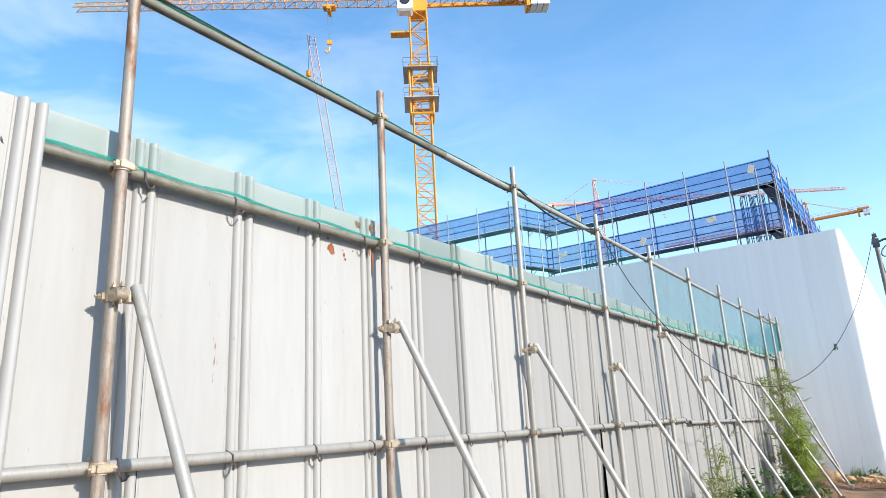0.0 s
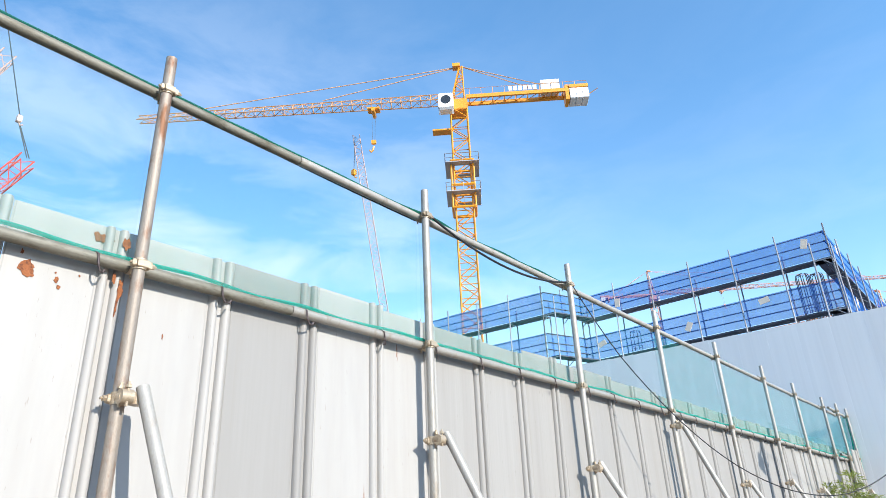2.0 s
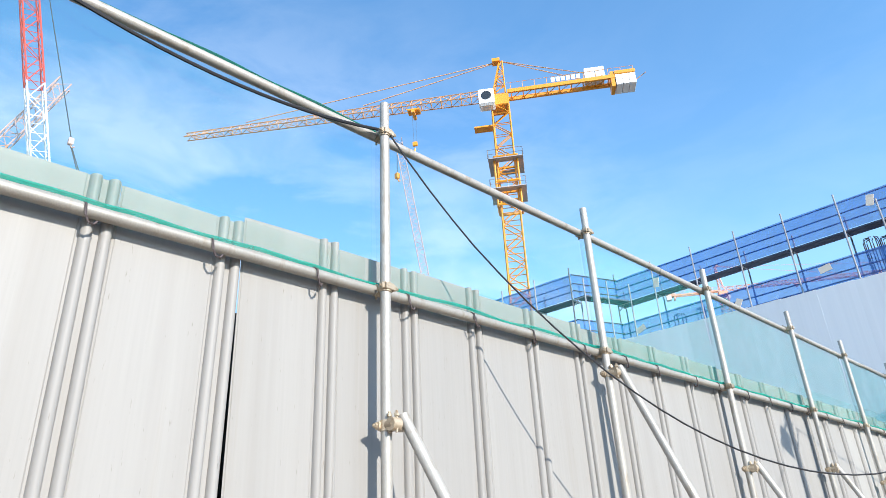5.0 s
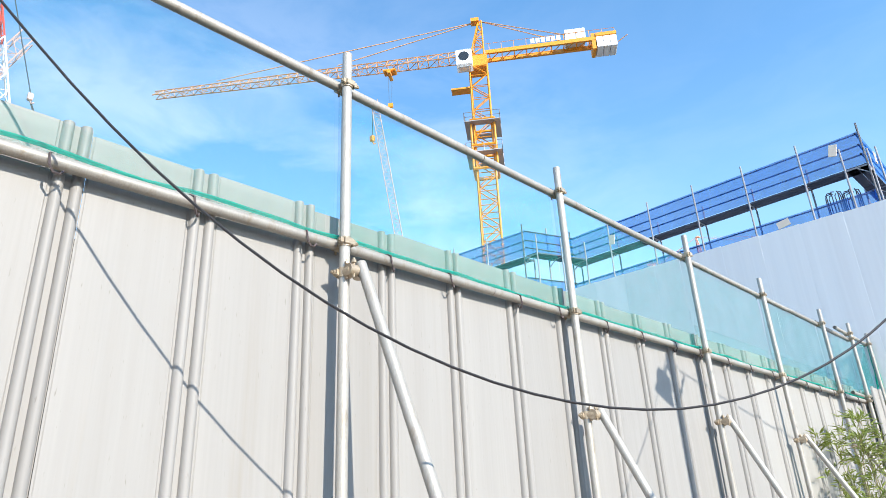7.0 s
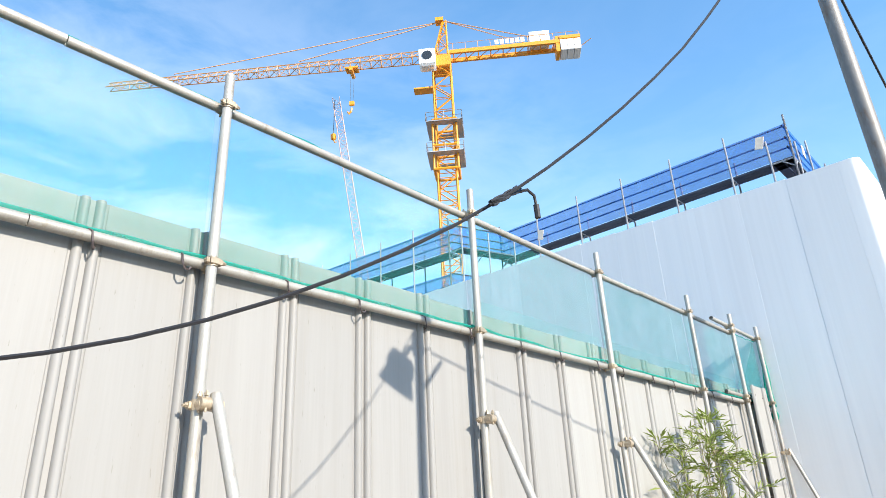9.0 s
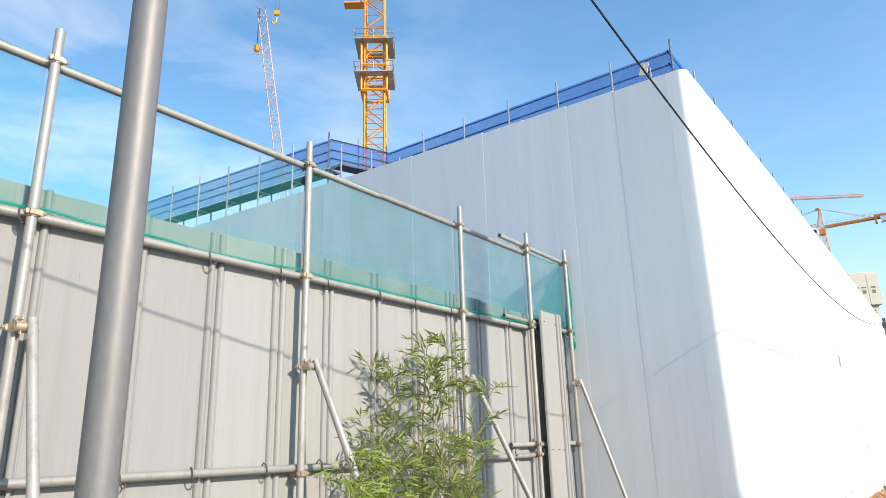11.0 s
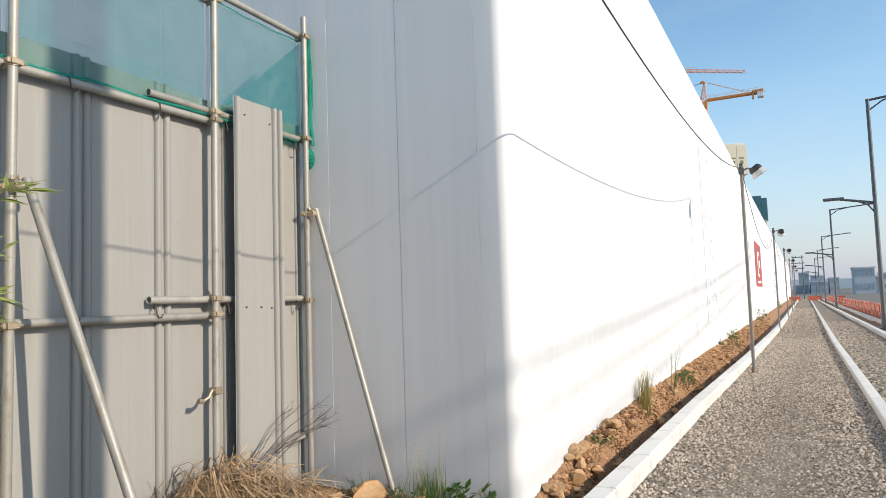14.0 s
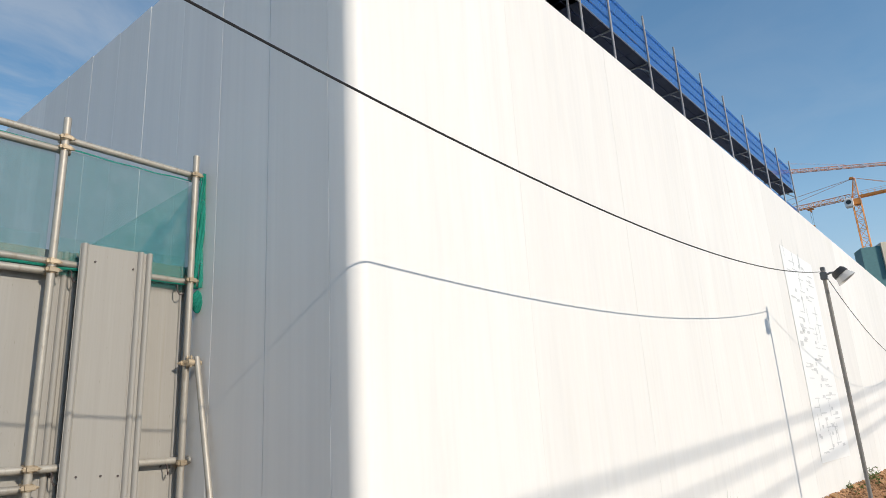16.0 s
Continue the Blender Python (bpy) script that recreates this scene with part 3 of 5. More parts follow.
clamp_g.tube([(0.018, -0.055, 0.0), (0.018, 0.07, 0.0)], 0.0065, 6)
clamp_g.tube([(0.018, 0.046, 0.0), (0.018, 0.06, 0.0)], 0.013, 6)
clamp_g.tube([(-0.074, 0.0, -0.042), (-0.074, 0.0, 0.062)], 0.0065, 6)
clamp_g.tube([(-0.074, 0.0, 0.036), (-0.074, 0.0, 0.05)], 0.013, 6)
clamp_me = clamp_g.mesh("clamp", smooth=True)
RX = -0.052


def clamp(post, z, turn=0.0, at=(0, 0)):
    part("clamp", None, M_clamp, post, mesh=clamp_me, m=pose(at[0], at[1], z, 0, 0, turn) @ Matrix.Diagonal((.9, .85, .85, 1)))


random.seed(8)
for i, y in enumerate(POSTS):
    rusty = i in (3, 4)
    end = y > 16
    post = part("post", Geo().pipe((0, 0, 0.0), (0, 0, UZ + (0.16 if not end else 0.2)), RP, 16), M_pipe_rust if rusty else M_pipe, fence,
                "rust-stained pipe post" if rusty else "", smooth=True, m=pose(PX, y, 0.02, random.uniform(-.25, .25), random.uniform(-.2, .2), 0))
    z2 = 0.06 if y > 17 else 0.0
    for z in (UZ + z2, LZ + z2, MZ if y < 8 else 1.5 if y < 11 else 1.45 if y < 17 else 1.52):
        clamp(post, z - 0.02)
    if y > 16 and y < 17:
        for z in (UZ + .075, LZ + .055, 1.555):
            clamp(post, z - 0.02)
    if i in BRACE_Z:
        z = BRACE_Z[i]
        clamp(post, z - 0.02, 180)
        clamp(post, z - 0.02, 90, (0.035, 0.055))
        fx, fy = FOOT[i]
        a, b = Vector((0.052, y + 0.055, z + 0.04)), Vector((fx, fy, 0.06))
        br = part("brace", Geo().pipe(a, b, RP if i != 13 else 0.021, 14), M_pipe, fence, smooth=True)
        part("foot_clamp", None, M_clamp, br, mesh=clamp_me, m=pose(b.x, b.y, 0.12))
rails = [("upper_rail", UZ, RX, -6.0, 16.56, 0), ("top_rail", LZ, RX, -6.0, 16.56, 0), ("middle_rail", MZ, RX, -6.0, 8.8, 0)]
for name, z, x, y0, y1, _ in rails:
    cuts = [y0, -1.9, 3.3, 8.9, 14.1, y1] if y1 > 9 else [y0, -1.7, 3.1, y1]
    for a, b in zip(cuts, cuts[1:]):
        part(name, Geo().pipe((x, a + .002, z + random.uniform(-.004, .004)), (x, b - .002, z + random.uniform(-.004, .004)), RP, 16), M_pipe_dark if a < 3.3 and name != "middle_rail" else M_pipe, fence, smooth=True)
part("middle_rail", Geo().pipe((RX, 8.8, 1.545), (RX, 16.52, 1.44), RP, 16), M_pipe, fence, smooth=True)
for z in (UZ + .075, LZ + .055, 1.535):
    part("end_rail", Geo().pipe((RX, 16.02, z + .02), (RX, 17.54, z), RP, 16), M_pipe, fence, smooth=True)
part("end_rail", Geo().pipe((RX, 16.9, 0.42), (RX, 17.54, 0.47), RP, 16), M_pipe, fence, smooth=True)
sw = Geo()
sw.tube([(0.02, -0.02, 0), (0.03, -0.06, 0.01), (0.035, -0.09, -0.03), (0.03, -0.13, -0.05)], 0.011, 6)
sw.tube([(0.03, -0.13, -0.05), (0.03, -0.17, -0.045)], 0.017, 6)
sw.box((-0.03, -0.03, -0.025), (0.036, 0.03, 0.025), bevel=0.006)
part("clamp", sw, M_clamp, fence, "open swivel clamp", m=pose(0, 16.49, 0.95))

# wire hooks that hold sheets to the rails
hook = Geo()
hook.tube([(-0.03, 0, 0.0), (0.0, 0, 0.03), (0.03, 0, 0.012), (0.034, 0.004, -0.03), (0.026, 0.018, -0.052), (0.012, 0.036, -0.05), (0.006, 0.046, -0.034)], 0.0045, 5)
hook_me = hook.mesh("wire_hook")
random.seed(4)
for k, yy in enumerate(RIBS):
    if yy < 0:
        continue
    for z in (LZ, MZ if yy < 8.8 else 1.5):
        part("wire_hook", None, M_rebar, fence, mesh=hook_me, m=pose(RX, yy - 0.12 + random.uniform(-.05, .05), z, 0, 0, random.uniform(-30, 30)))

def rust_patch(y, z, w, h, seed, proud=0.0):
    """A flake of bare rust where the paint has come off."""
    random.seed(seed)
    g_ = Geo()
    n_ = 14
    for xx in (0.0, 0.0015):
        for k_ in range(n_):
            a_ = 2 * math.pi * k_ / n_
            q_ = random.uniform(.55, 1.1) if xx == 0 else 1
            if xx == 0:
                g_.v.append((xx, y + w * q_ * math.cos(a_), z + h * q_ * math.sin(a_)))
            else:
                o_ = g_.v[k_]
                g_.v.append((xx, o_[1], o_[2]))
    g_.f.append(tuple(range(n_, 2 * n_)))
    g_.f += [(k_, (k_ + 1) % n_, n_ + (k_ + 1) % n_, n_ + k_) for k_ in range(n_)]
    a_, b_, m_ = next(q_ for q_ in SHEETS if q_[0] <= y < q_[1])
    face = (m_ @ Vector((0.006, (y - a_) / (b_ - a_), z / 2.92))).x
    part("rust_patch", g_, M_rust, fence, "bare rust flake", m=pose(face + 0.0015 + proud, 0, 0))


for k, (y, z, w, h) in enumerate(((2.165, 2.69, .03, .034), (2.178, 2.668, .022, .022), (2.27, 2.665, .011, .013), (2.281, 2.638, .008, .009), (2.262, 2.69, .004, .005),
                                  (2.4, 2.875, .028, .022), (2.432, 2.872, .02, .018), (2.38, 2.885, .016, .014), (2.345, 2.7, .004, .006), (2.703, 2.531, .004, .014),
                                  (2.14, 2.74, .006, .012))):
    rust_patch(y, z, w, h, 30 + k)
for y, z, w, h, k in ((2.462, 2.715, .008, .028, 1), (2.492, 2.67, .012, .055, 2), (2.486, 2.6, .005, .04, 3), (2.49, 2.87, .018, .03, 4)):
    rust_patch(y, z, w, h, 60 + k, .024)

# loose sheet standing in front of the rails at the fence's end
loose_me = profile_panel(True)
sheet = part("steel_sheet", None, M_panel_light, mesh=loose_me, m=pose(0.012, 16.655, 0.12, 0, 0.2, 0) @ Matrix.Diagonal((0.6, 0.49, 2.85, 1)))
for y, z in ((0.2, .96), (0.72, .955), (0.2, .48), (0.5, .478), (0.72, .475), (0.2, .05)):
    part("screw", Geo().tube([(0, 0, 0), (0.01, 0, 0)], 0.006, 8), M_rebar, sheet, m=pose(0.006, y, z) @ Matrix.Diagonal((1 / .6, 1 / .49, 1 / 2.85, 1)))
tagged(sheet, "single pale steel fence sheet leaning upright against the pipe rails", "sheet")

# ---- green netting ----
def net_sheet(name, y0, y1, z0, z1, x, mat, label, seed, ny=60, nz=8, amp=0.02):
    g = Geo()
    for j in range(ny + 1):
        y = y0 + (y1 - y0) * j / ny
        for i in range(nz + 1):
            s = i / nz
            w = amp * (noise.noise((y * 2.3 + seed, s * 1.7, 0)) + 0.5 * noise.noise((y * 9 + seed, s * 3, 2)))
            zz = z0 + (z1 - z0) * s + (0.012 * noise.noise((y * 5 + seed, s, 4)) if 0 < i < nz else 0)
            g.v.append((x + w * (0.3 + 2.2 * s * (1 - s)), y, zz))
    w = nz + 1
    g.f += [(j * w + i, j * w + i + 1, (j + 1) * w + i + 1, (j + 1) * w + i) for j in range(ny) for i in range(nz)]
    return part(name, g, mat, smooth=True)


net = thing("safety_netting", "sheer green safety netting tied between two pipe rails above the fence", "netting", kind="structure")
nb = [y for y in POSTS if y >= -4.3]
# Bays farther along take a darker green with higher opacity.
for a, b in zip(nb, nb[1:]):
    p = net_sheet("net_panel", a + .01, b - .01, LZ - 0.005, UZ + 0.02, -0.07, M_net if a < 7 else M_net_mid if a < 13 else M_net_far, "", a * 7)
    p.parent = net
    h = Geo()
    pts = [(-0.045 + 0.012 * noise.noise((y * 6, 1, a)), y, LZ + 0.03 + 0.014 * noise.noise((y * 3.1, 5, a)) + 0.02 * abs(noise.noise((y * 1.3, 9, a)))) for y in np.linspace(a, b, 22)]
    h.tube(pts, 0.009, 5)
    part("hem", h, M_net_dense, net, smooth=True)
    h = Geo()
    pts = [(-0.06 + 0.012 * noise.noise((y * 6, 3, a)), y, UZ + 0.026 + 0.008 * noise.noise((y * 4.1, 5, a))) for y in np.linspace(a, b, 22)]
    h.tube(pts, 0.006, 5)
    part("hem", h, M_net_dense, net, smooth=True)
    p = net_sheet("fold", a + .05, b - .05, LZ + 0.02, LZ + (0.165 if a < 11 else 0.25), -0.074, M_net_fold, "", a * 3, 40, 2, 0.01)
    p.parent = net
for a, b in zip(nb, nb[1:]):
    if b < 6.2:
        h = Geo()
        for q in range(2):
            pts = [(RX + 0.008 + 0.02 * noise.noise((y * 2.2, q, 7)), y, UZ + 0.022 + 0.012 * noise.noise((y * 2.6, q, 3)) + 0.004 * q) for y in np.linspace(a, b, 26)]
            h.tube(pts, 0.0085, 6)
        part("rolled_edge", h, M_net_rolled, net, "rolled dark green net edge", smooth=True)
g = Geo()
for k in range(5):
    pts = [(-0.02 + 0.03 * math.sin(k * 2.1 + s * 3) * (0.4 + s), 17.535 - 0.02 * s + 0.03 * math.cos(k * 1.7 + s * 4) * (0.5 + 0.5 * s), UZ + 0.1 - 0.93 * s) for s in np.linspace(0, 1, 12)]
    g.tube(pts, 0.007, 6, 0.016)
part("gathered_end", g, M_net_dense, net, "bunched dark green net hanging in folds", smooth=True)
g = Geo()
for j in range(13):
    yy = 16.56 + 0.95 * j / 12
    for i in range(5):
        zz = LZ + 0.06 + (UZ - LZ - 0.02) * (j / 12) * i / 4
        g.v.append((-0.095 + 0.012 * noise.noise((yy * 4, zz * 3, 6)), yy, zz))
g.f += [(j * 5 + i, j * 5 + i + 1, j * 5 + i + 6, j * 5 + i + 5) for j in range(12) for i in range(4)]
part("loose_corner", g, M_net_far, net, "loose second layer of netting drawn to a corner", smooth=True)
g = Geo()
for k in range(14):
    a = k * 2.4
    c = Vector((-0.02, 17.53, LZ - 0.09))
    q = [c + Vector((0.035 * math.cos(a + s * 2.6) * math.sin(s * math.pi), 0.045 * math.sin(a + s * 2.2) * math.sin(s * math.pi), 0.16 * (s - 0.5))) for s in np.linspace(0, 1, 8)]
    g.tube(q, 0.013, 5)
part("knot", g, M_net_dense, net, "knotted net bundle", smooth=True)

# ---- lamp poles along the wall and their cables ----
def lamp_pole(at, h, turn, group="site flood lamps"):
    t = thing("flood_lamp", "small site floodlight on a thin grey steel pipe", "lamp", at, group)
    part("pole", Geo().tube([(0, 0, -0.05), (0, 0, h)], 0.028, 12), M_pole, t, smooth=True)
    part("bracket", Geo().tube([(0, 0, h - 0.1), (0.1, -0.08, h - 0.08), (0.2, -0.16, h - 0.1)], 0.016, 8).box((-.045, -.045, h - .16), (.045, .045, h - .04), bevel=.008)
         .box((-.03, -.03, h - .02), (.03, .05, h + .04), bevel=.008), M_lampgrey, t)
    tilt = pose(0.25, -0.18, h - 0.14, 0, -36, turn)
    seg = 18

    def cone(rings):
        g_ = Geo()
        for x, r in rings:
            for k in range(seg):
                a = 2 * math.pi * k / seg
                g_.v.append(tuple(tilt @ Vector((r * math.cos(a), r * math.sin(a), -x))))
        for i in range(len(rings) - 1):
            for k in range(seg):
                j = (k + 1) % seg
                g_.f.append((i * seg + k, i * seg + j, (i + 1) * seg + j, (i + 1) * seg + k))
        return g_
    hd = cone([(-0.08, 0.0), (-0.085, 0.08), (-0.05, 0.105), (0.01, 0.115), (0.01, 0.0)])
    head = part("lamp_head", hd, M_black, t, "black lamp cap", smooth=True)
    part("reflector", cone([(0.012, 0.1), (0.05, 0.118), (0.105, 0.142), (0.11, 0.14), (0.055, 0.113), (0.014, 0.095)]), M_lens, head, "pale metal reflector cone", smooth=True)
    part("base_tie", Geo().tube([(0, 0, 0.0), (0, 0, 0.1)], 0.042, 10), M_pipe_rust, t)
    return t


LAMPS = [(2.41, 10.76, 4.02), (2.81, 26.2, 3.72), (3.15, 40.3, 3.75), (3.5, 53.0, 3.75), (3.83, 66.0, 3.75), (4.15, 79.0, 3.75), (4.45, 92.0, 3.75)]
for x, y, h in LAMPS:
    lamp = lamp_pole((x, y, grade(y)), h, -40 if y < 20 else 10 if y < 30 else 95)
    if y < 20:
        coil = Geo()
        coil.tube([(.14 + .1 * math.cos(a), .1 + .09 * math.sin(a), h - .2 + .11 * math.sin(a + .5)) for a in np.linspace(0, 12.4, 40)], .008, 6)
        part("cable_coil", coil, M_cable, lamp, "coil of black cable", smooth=True)
cable_label = "thin black rubber power cable hanging in a slack curve"
P4 = (0.02, 6.05, UZ + 0.02)
L0 = Vector((2.41, 10.8, 4.0))
BOW = (0, .1, .3, .5, .72, .85, 1)
slack = [Vector((P4[0] + (L0.x - P4[0]) * s + np.interp(s, BOW, (0, -.11, -.125, -.08, -.03, 0, 0)), P4[1] + (L0.y - P4[1]) * s,
                 ((((0.37 * s + -1.32) * s + 9.14) * s + -7.74) * s + 3.64) + np.interp(s, BOW, (0, .1, .075, .015, -.035, -.035, 0)))) for s in np.linspace(0, 1, 41)]
cab = part("power_cable", Geo().tube(slack, 0.0046, 6), M_cable, smooth=True)
tagged(cab, cable_label, "cable")
for a, b, d in zip(LAMPS, LAMPS[1:], (0.7, 1.05, 0.9, .9, .9, .9)):
    c = part("power_cable", Geo().tube(sag((a[0], a[1], a[2] - (.11 if a[1] < 20 else .03) + grade(a[1])), (b[0], b[1], b[2] - .03 + grade(b[1])), d, 40), 0.0058, 6), M_cable, smooth=True)
    tagged(c, cable_label, "cable")
c = part("power_cable", Geo().tube(sag((0.0, 4.26, UZ + .03), (0.0, 6.05, UZ + .02), 0.13, 16) + [Vector((0.0, 6.05, UZ + .02))], 0.008, 6), M_cable, smooth=True)
tagged(c, "black rubber power cable slung under the pipe rail", "cable")
c = part("power_cable", Geo().tube([(RX + 0.034 * math.cos(0.9 * y), y, UZ + 0.034 * math.sin(0.9 * y + 0.6) * 0.6 + 0.012) for y in np.linspace(-4, 4.26, 60)], 0.008, 6), M_cable, smooth=True)
tagged(c, "black rubber power cable laid along the pipe rail", "cable")

# ---- scaffold behind the wall ----
scaf = thing("scaffold", "two-storey tube scaffold with blue netting round a building under construction", "scaffold")
LEVELS = [(7.94, 8.9), (9.68, 10.62)]


def scaf_run(p0, p1, out, step, top=10.76):
    """One straight stretch: two rows of posts, decks, rails and netting. out: the outward normal."""
    p0, p1, out = Vector(p0), Vector(p1), Vector(out)
    d = p1 - p0
    n = max(1, round(d.length / step))
    u = d.normalized()
    for i in range(n + 1):
        p = p0 + d * (i / n)
        part("post", Geo().tube([p + Vector((0, 0, -0.1)), p + Vector((0, 0, top + 0.12))], 0.026, 8), M_steel, scaf, smooth=True)
        q = p - out * 0.55
        part("post", Geo().tube([q + Vector((0, 0, -0.1)), q + Vector((0, 0, top - 0.45))], 0.026, 8), M_steel, scaf, smooth=True)
        for z, _ in LEVELS:
            part("transom", Geo().tube([p + Vector((0, 0, z - .06)), q + Vector((0, 0, z - .06))], 0.02, 6), M_steel, scaf)
            part("bracket", Geo().tube([p + u * 0.0 + Vector((0, 0, z - .3)), p - out * 0.28 + Vector((0, 0, z - .07))], 0.015, 6), M_steel, scaf)
    for z, t in LEVELS:
        k = max(1, round(d.length / 1.6))
        for i in range(k):
            a, b = p0 + d * (i / k) + u * .015, p0 + d * ((i + 1) / k) - u * .015
            for s in range(2):
                o0, o1 = -out * (0.04 + s * .25), -out * (0.27 + s * .25)
                g = Geo()
                base = [a + o0, b + o0, b + o1, a + o1]
                g.add([q + Vector((0, 0, z - .045)) for q in base] + [q + Vector((0, 0, z)) for q in base],
                      [(3, 2, 1, 0), (4, 5, 6, 7), (0, 1, 5, 4), (1, 2, 6, 5), (2, 3, 7, 6), (3, 0, 4, 7)])
                part("deck_plank", g, M_deck, scaf)
        for zz in (z + 0.3, z + 0.58, t - 0.02):
            part("guard_rail", Geo().tube([p0 - out * .085 + Vector((0, 0, zz)), p1 - out * .085 + Vector((0, 0, zz))], 0.02, 6), M_deck, scaf, smooth=True)
        ny = max(6, int(d.length * 4))
        g = Geo()
        for j in range(ny + 1):
            for i in range(4):
                s = i / 3
                b0 = p0 + d * (j / ny)
                g.v.append(tuple(b0 - out * (0.045 + 0.05 * noise.noise((b0.x * 1.3, b0.y * 1.3, s * 2)) * s * (1 - s) * 4) + Vector((0, 0, z + .02 + (t - z) * s + 0.025 * s * noise.noise((b0.x * .8, b0.y * .8, z))))))
        g.f += [(j * 4 + i, j * 4 + i + 1, j * 4 + i + 5, j * 4 + i + 4) for j in range(ny) for i in range(3)]
        part("net_panel", g, M_bluenet, scaf, "sheer blue netting", smooth=True)


scaf_run((-0.27, 25.0, 0), (-9.6, 25.1, 0), (0, -1, 0), 1.6)
scaf_run((-9.6, 25.1, 0), (-10.3, 23.2, 0), (-1, 0, 0), 1.0)
scaf_run((-10.3, 23.2, 0), (-21.0, 22.4, 0), (0, -1, 0), 1.6)
scaf_run((-0.27, 25.0, 0), (0.08, 42.0, 0), (1, 0, 0), 1.8)
tag = Geo().box((-0.1, -0.01, -0.17), (0.1, 0.01, 0.17)).mesh("tag")
for x, y, z, a in ((-0.95, 24.94, 10.3, 15), (-7.9, 24.98, 9.98, 10), (-2.6, 24.94, 8.7, 80), (-5.3, 24.98, 8.4, 30), (-8.8, 25.0, 8.5, 70), (-13.0, 22.9, 8.5, 40), (-0.2, 26.0, 10.15, 10), (-0.2, 27.4, 8.6, 20)):
    part("tag", None, M_tag, scaf, "cream paper tag", mesh=tag, m=pose(x, y, z, 0, a, 90 if x > -.5 else 0))

# ---- cranes ----
def tower_crane(name, base, h, yaw, jib, counter, paint, label, mast_w=2.0, apex=8.5, cab_mat=None, n_mast=26, r=0.09, big=True, text=True):
    """Hammerhead tower crane: lattice mast, jib, counter-jib, apex, tie bars, cab, weights, hook. h: jib height; yaw: jib direction."""
    t = thing(name, label, "crane", base)
    part("mast", Geo().lattice((0, 0, 0), (0, 0, h - 1.5), mast_w, n_mast, r), paint, t, m=pose(0, 0, 0, 0, 0, yaw))
    rot = pose(0, 0, 0, 0, 0, yaw)
    part("slewing_platform", Geo().box((-mast_w * .55, -mast_w * .55, h - 2.0), (mast_w * .55, mast_w * .55, h - 0.3), m=rot, bevel=0.1), paint, t)
    part("jib", Geo().lattice(rot @ Vector((1.0, 0, h)), rot @ Vector((jib, 0, h + 0.3)), 1.5, int(jib / 1.3), r * 0.75, tri=True, w2=1.0), M_jib if big else paint, t)
    part("apex", Geo().lattice((0, 0, h), rot @ Vector((-0.6, 0, h + apex)), 1.6, 5, r * 0.8, w2=0.35).box((-.5, -.5, h + apex - .2), (.5, .5, h + apex + .3), m=rot), paint, t)
    cj = Geo()
    for s in (-.8, .8):
        cj.box((-counter, s - .14, h - .15), (-1, s + .14, h + .35), m=rot)
    for i in range(int(counter / 1.5)):
        x = -1.5 - i * 1.5
        cj.tube([rot @ Vector((x, -.8, h + .1)), rot @ Vector((x - 1.4, .8, h + .1))], .06, 4)
        cj.tube([rot @ Vector((x, -.8, h + .1)), rot @ Vector((x, .8, h + .1))], .06, 4)
        for s in (-.85, .85):
            cj.tube([rot @ Vector((x, s, h + .35)), rot @ Vector((x, s, h + 1.35))], .03, 4)
    for s in (-.85, .85):
        cj.tube([rot @ Vector((-1, s, h + 1.35)), rot @ Vector((-counter, s, h + 1.35))], .03, 4)
    part("counter_jib", cj, paint, t)
    top = rot @ Vector((-0.6, 0, h + apex))
    for x in (jib * 0.42, jib * 0.8):
        part("tie_bar", Geo().tube([top, rot @ Vector((x, 0, h + 1.6))], 0.06, 5), M_jib if big else M_pink, t)
    for s in (-.8, .8):
        part("tie_bar", Geo().tube([top, rot @ Vector((-counter * .8, s, h + .3))], 0.06, 5), M_jib if big else M_pink, t)
    for i in range(3 if big else 2):
        part("counterweight", Geo().box((-counter - .1 + i * 0.8, -1.0, h - 1.3), (-counter + .65 + i * .8, 1.0, h + 0.25), m=rot, bevel=.06), M_white, t, "pale concrete slab")
    part("counterweight_frame", Geo().box((-counter + 2.35, -.9, h - 1.4), (-counter + 2.8, .9, h + 0.9), m=rot, bevel=.05).box((-counter - .15, -1.05, h + .27), (-counter + 2.3, 1.05, h + .8), m=rot, bevel=.06), paint, t)
    if big:
        part("winch_house", Geo().box((-counter + 3.4, -.8, h + .4), (-counter + 5.8, .8, h + 2.0), m=rot, bevel=.08), M_white, t, "white machine housing")
        if text:
            sg = Geo()
            for i in range(6):
                x = -counter + 6.4 + i * 0.62
                sg.box((x, 0.9, h + .5), (x + .46, 0.95, h + 1.15), m=rot)
            part("sign", sg, M_white, t, "row of plain white letter-sized blocks")
    c = Geo()
    c.box((0.6, 0.9, h - 2.7), (2.5, 2.5, h - .2), m=rot, bevel=.25)
    cabp = part("cab", c, M_white, t, "white operator's cab")
    part("window", Geo().tube([rot @ Vector((1.55, 2.56, h - 1.35)), rot @ Vector((1.55, 2.48, h - 1.35))], .62, 18), M_glass, cabp, "dark round window")
    part("window", Geo().box((2.48, 1.1, h - 2.0), (2.55, 2.3, h - .5), m=rot), M_glass, cabp, "dark front glass")
    tx = jib * 0.26
    part("trolley", Geo().box((tx - .8, -.6, h - .6), (tx + .8, .6, h - .3), m=rot, bevel=.08).tube([rot @ Vector((tx, -.9, h - .9)), rot @ Vector((tx, .9, h - .9))], .25, 8), paint, t)
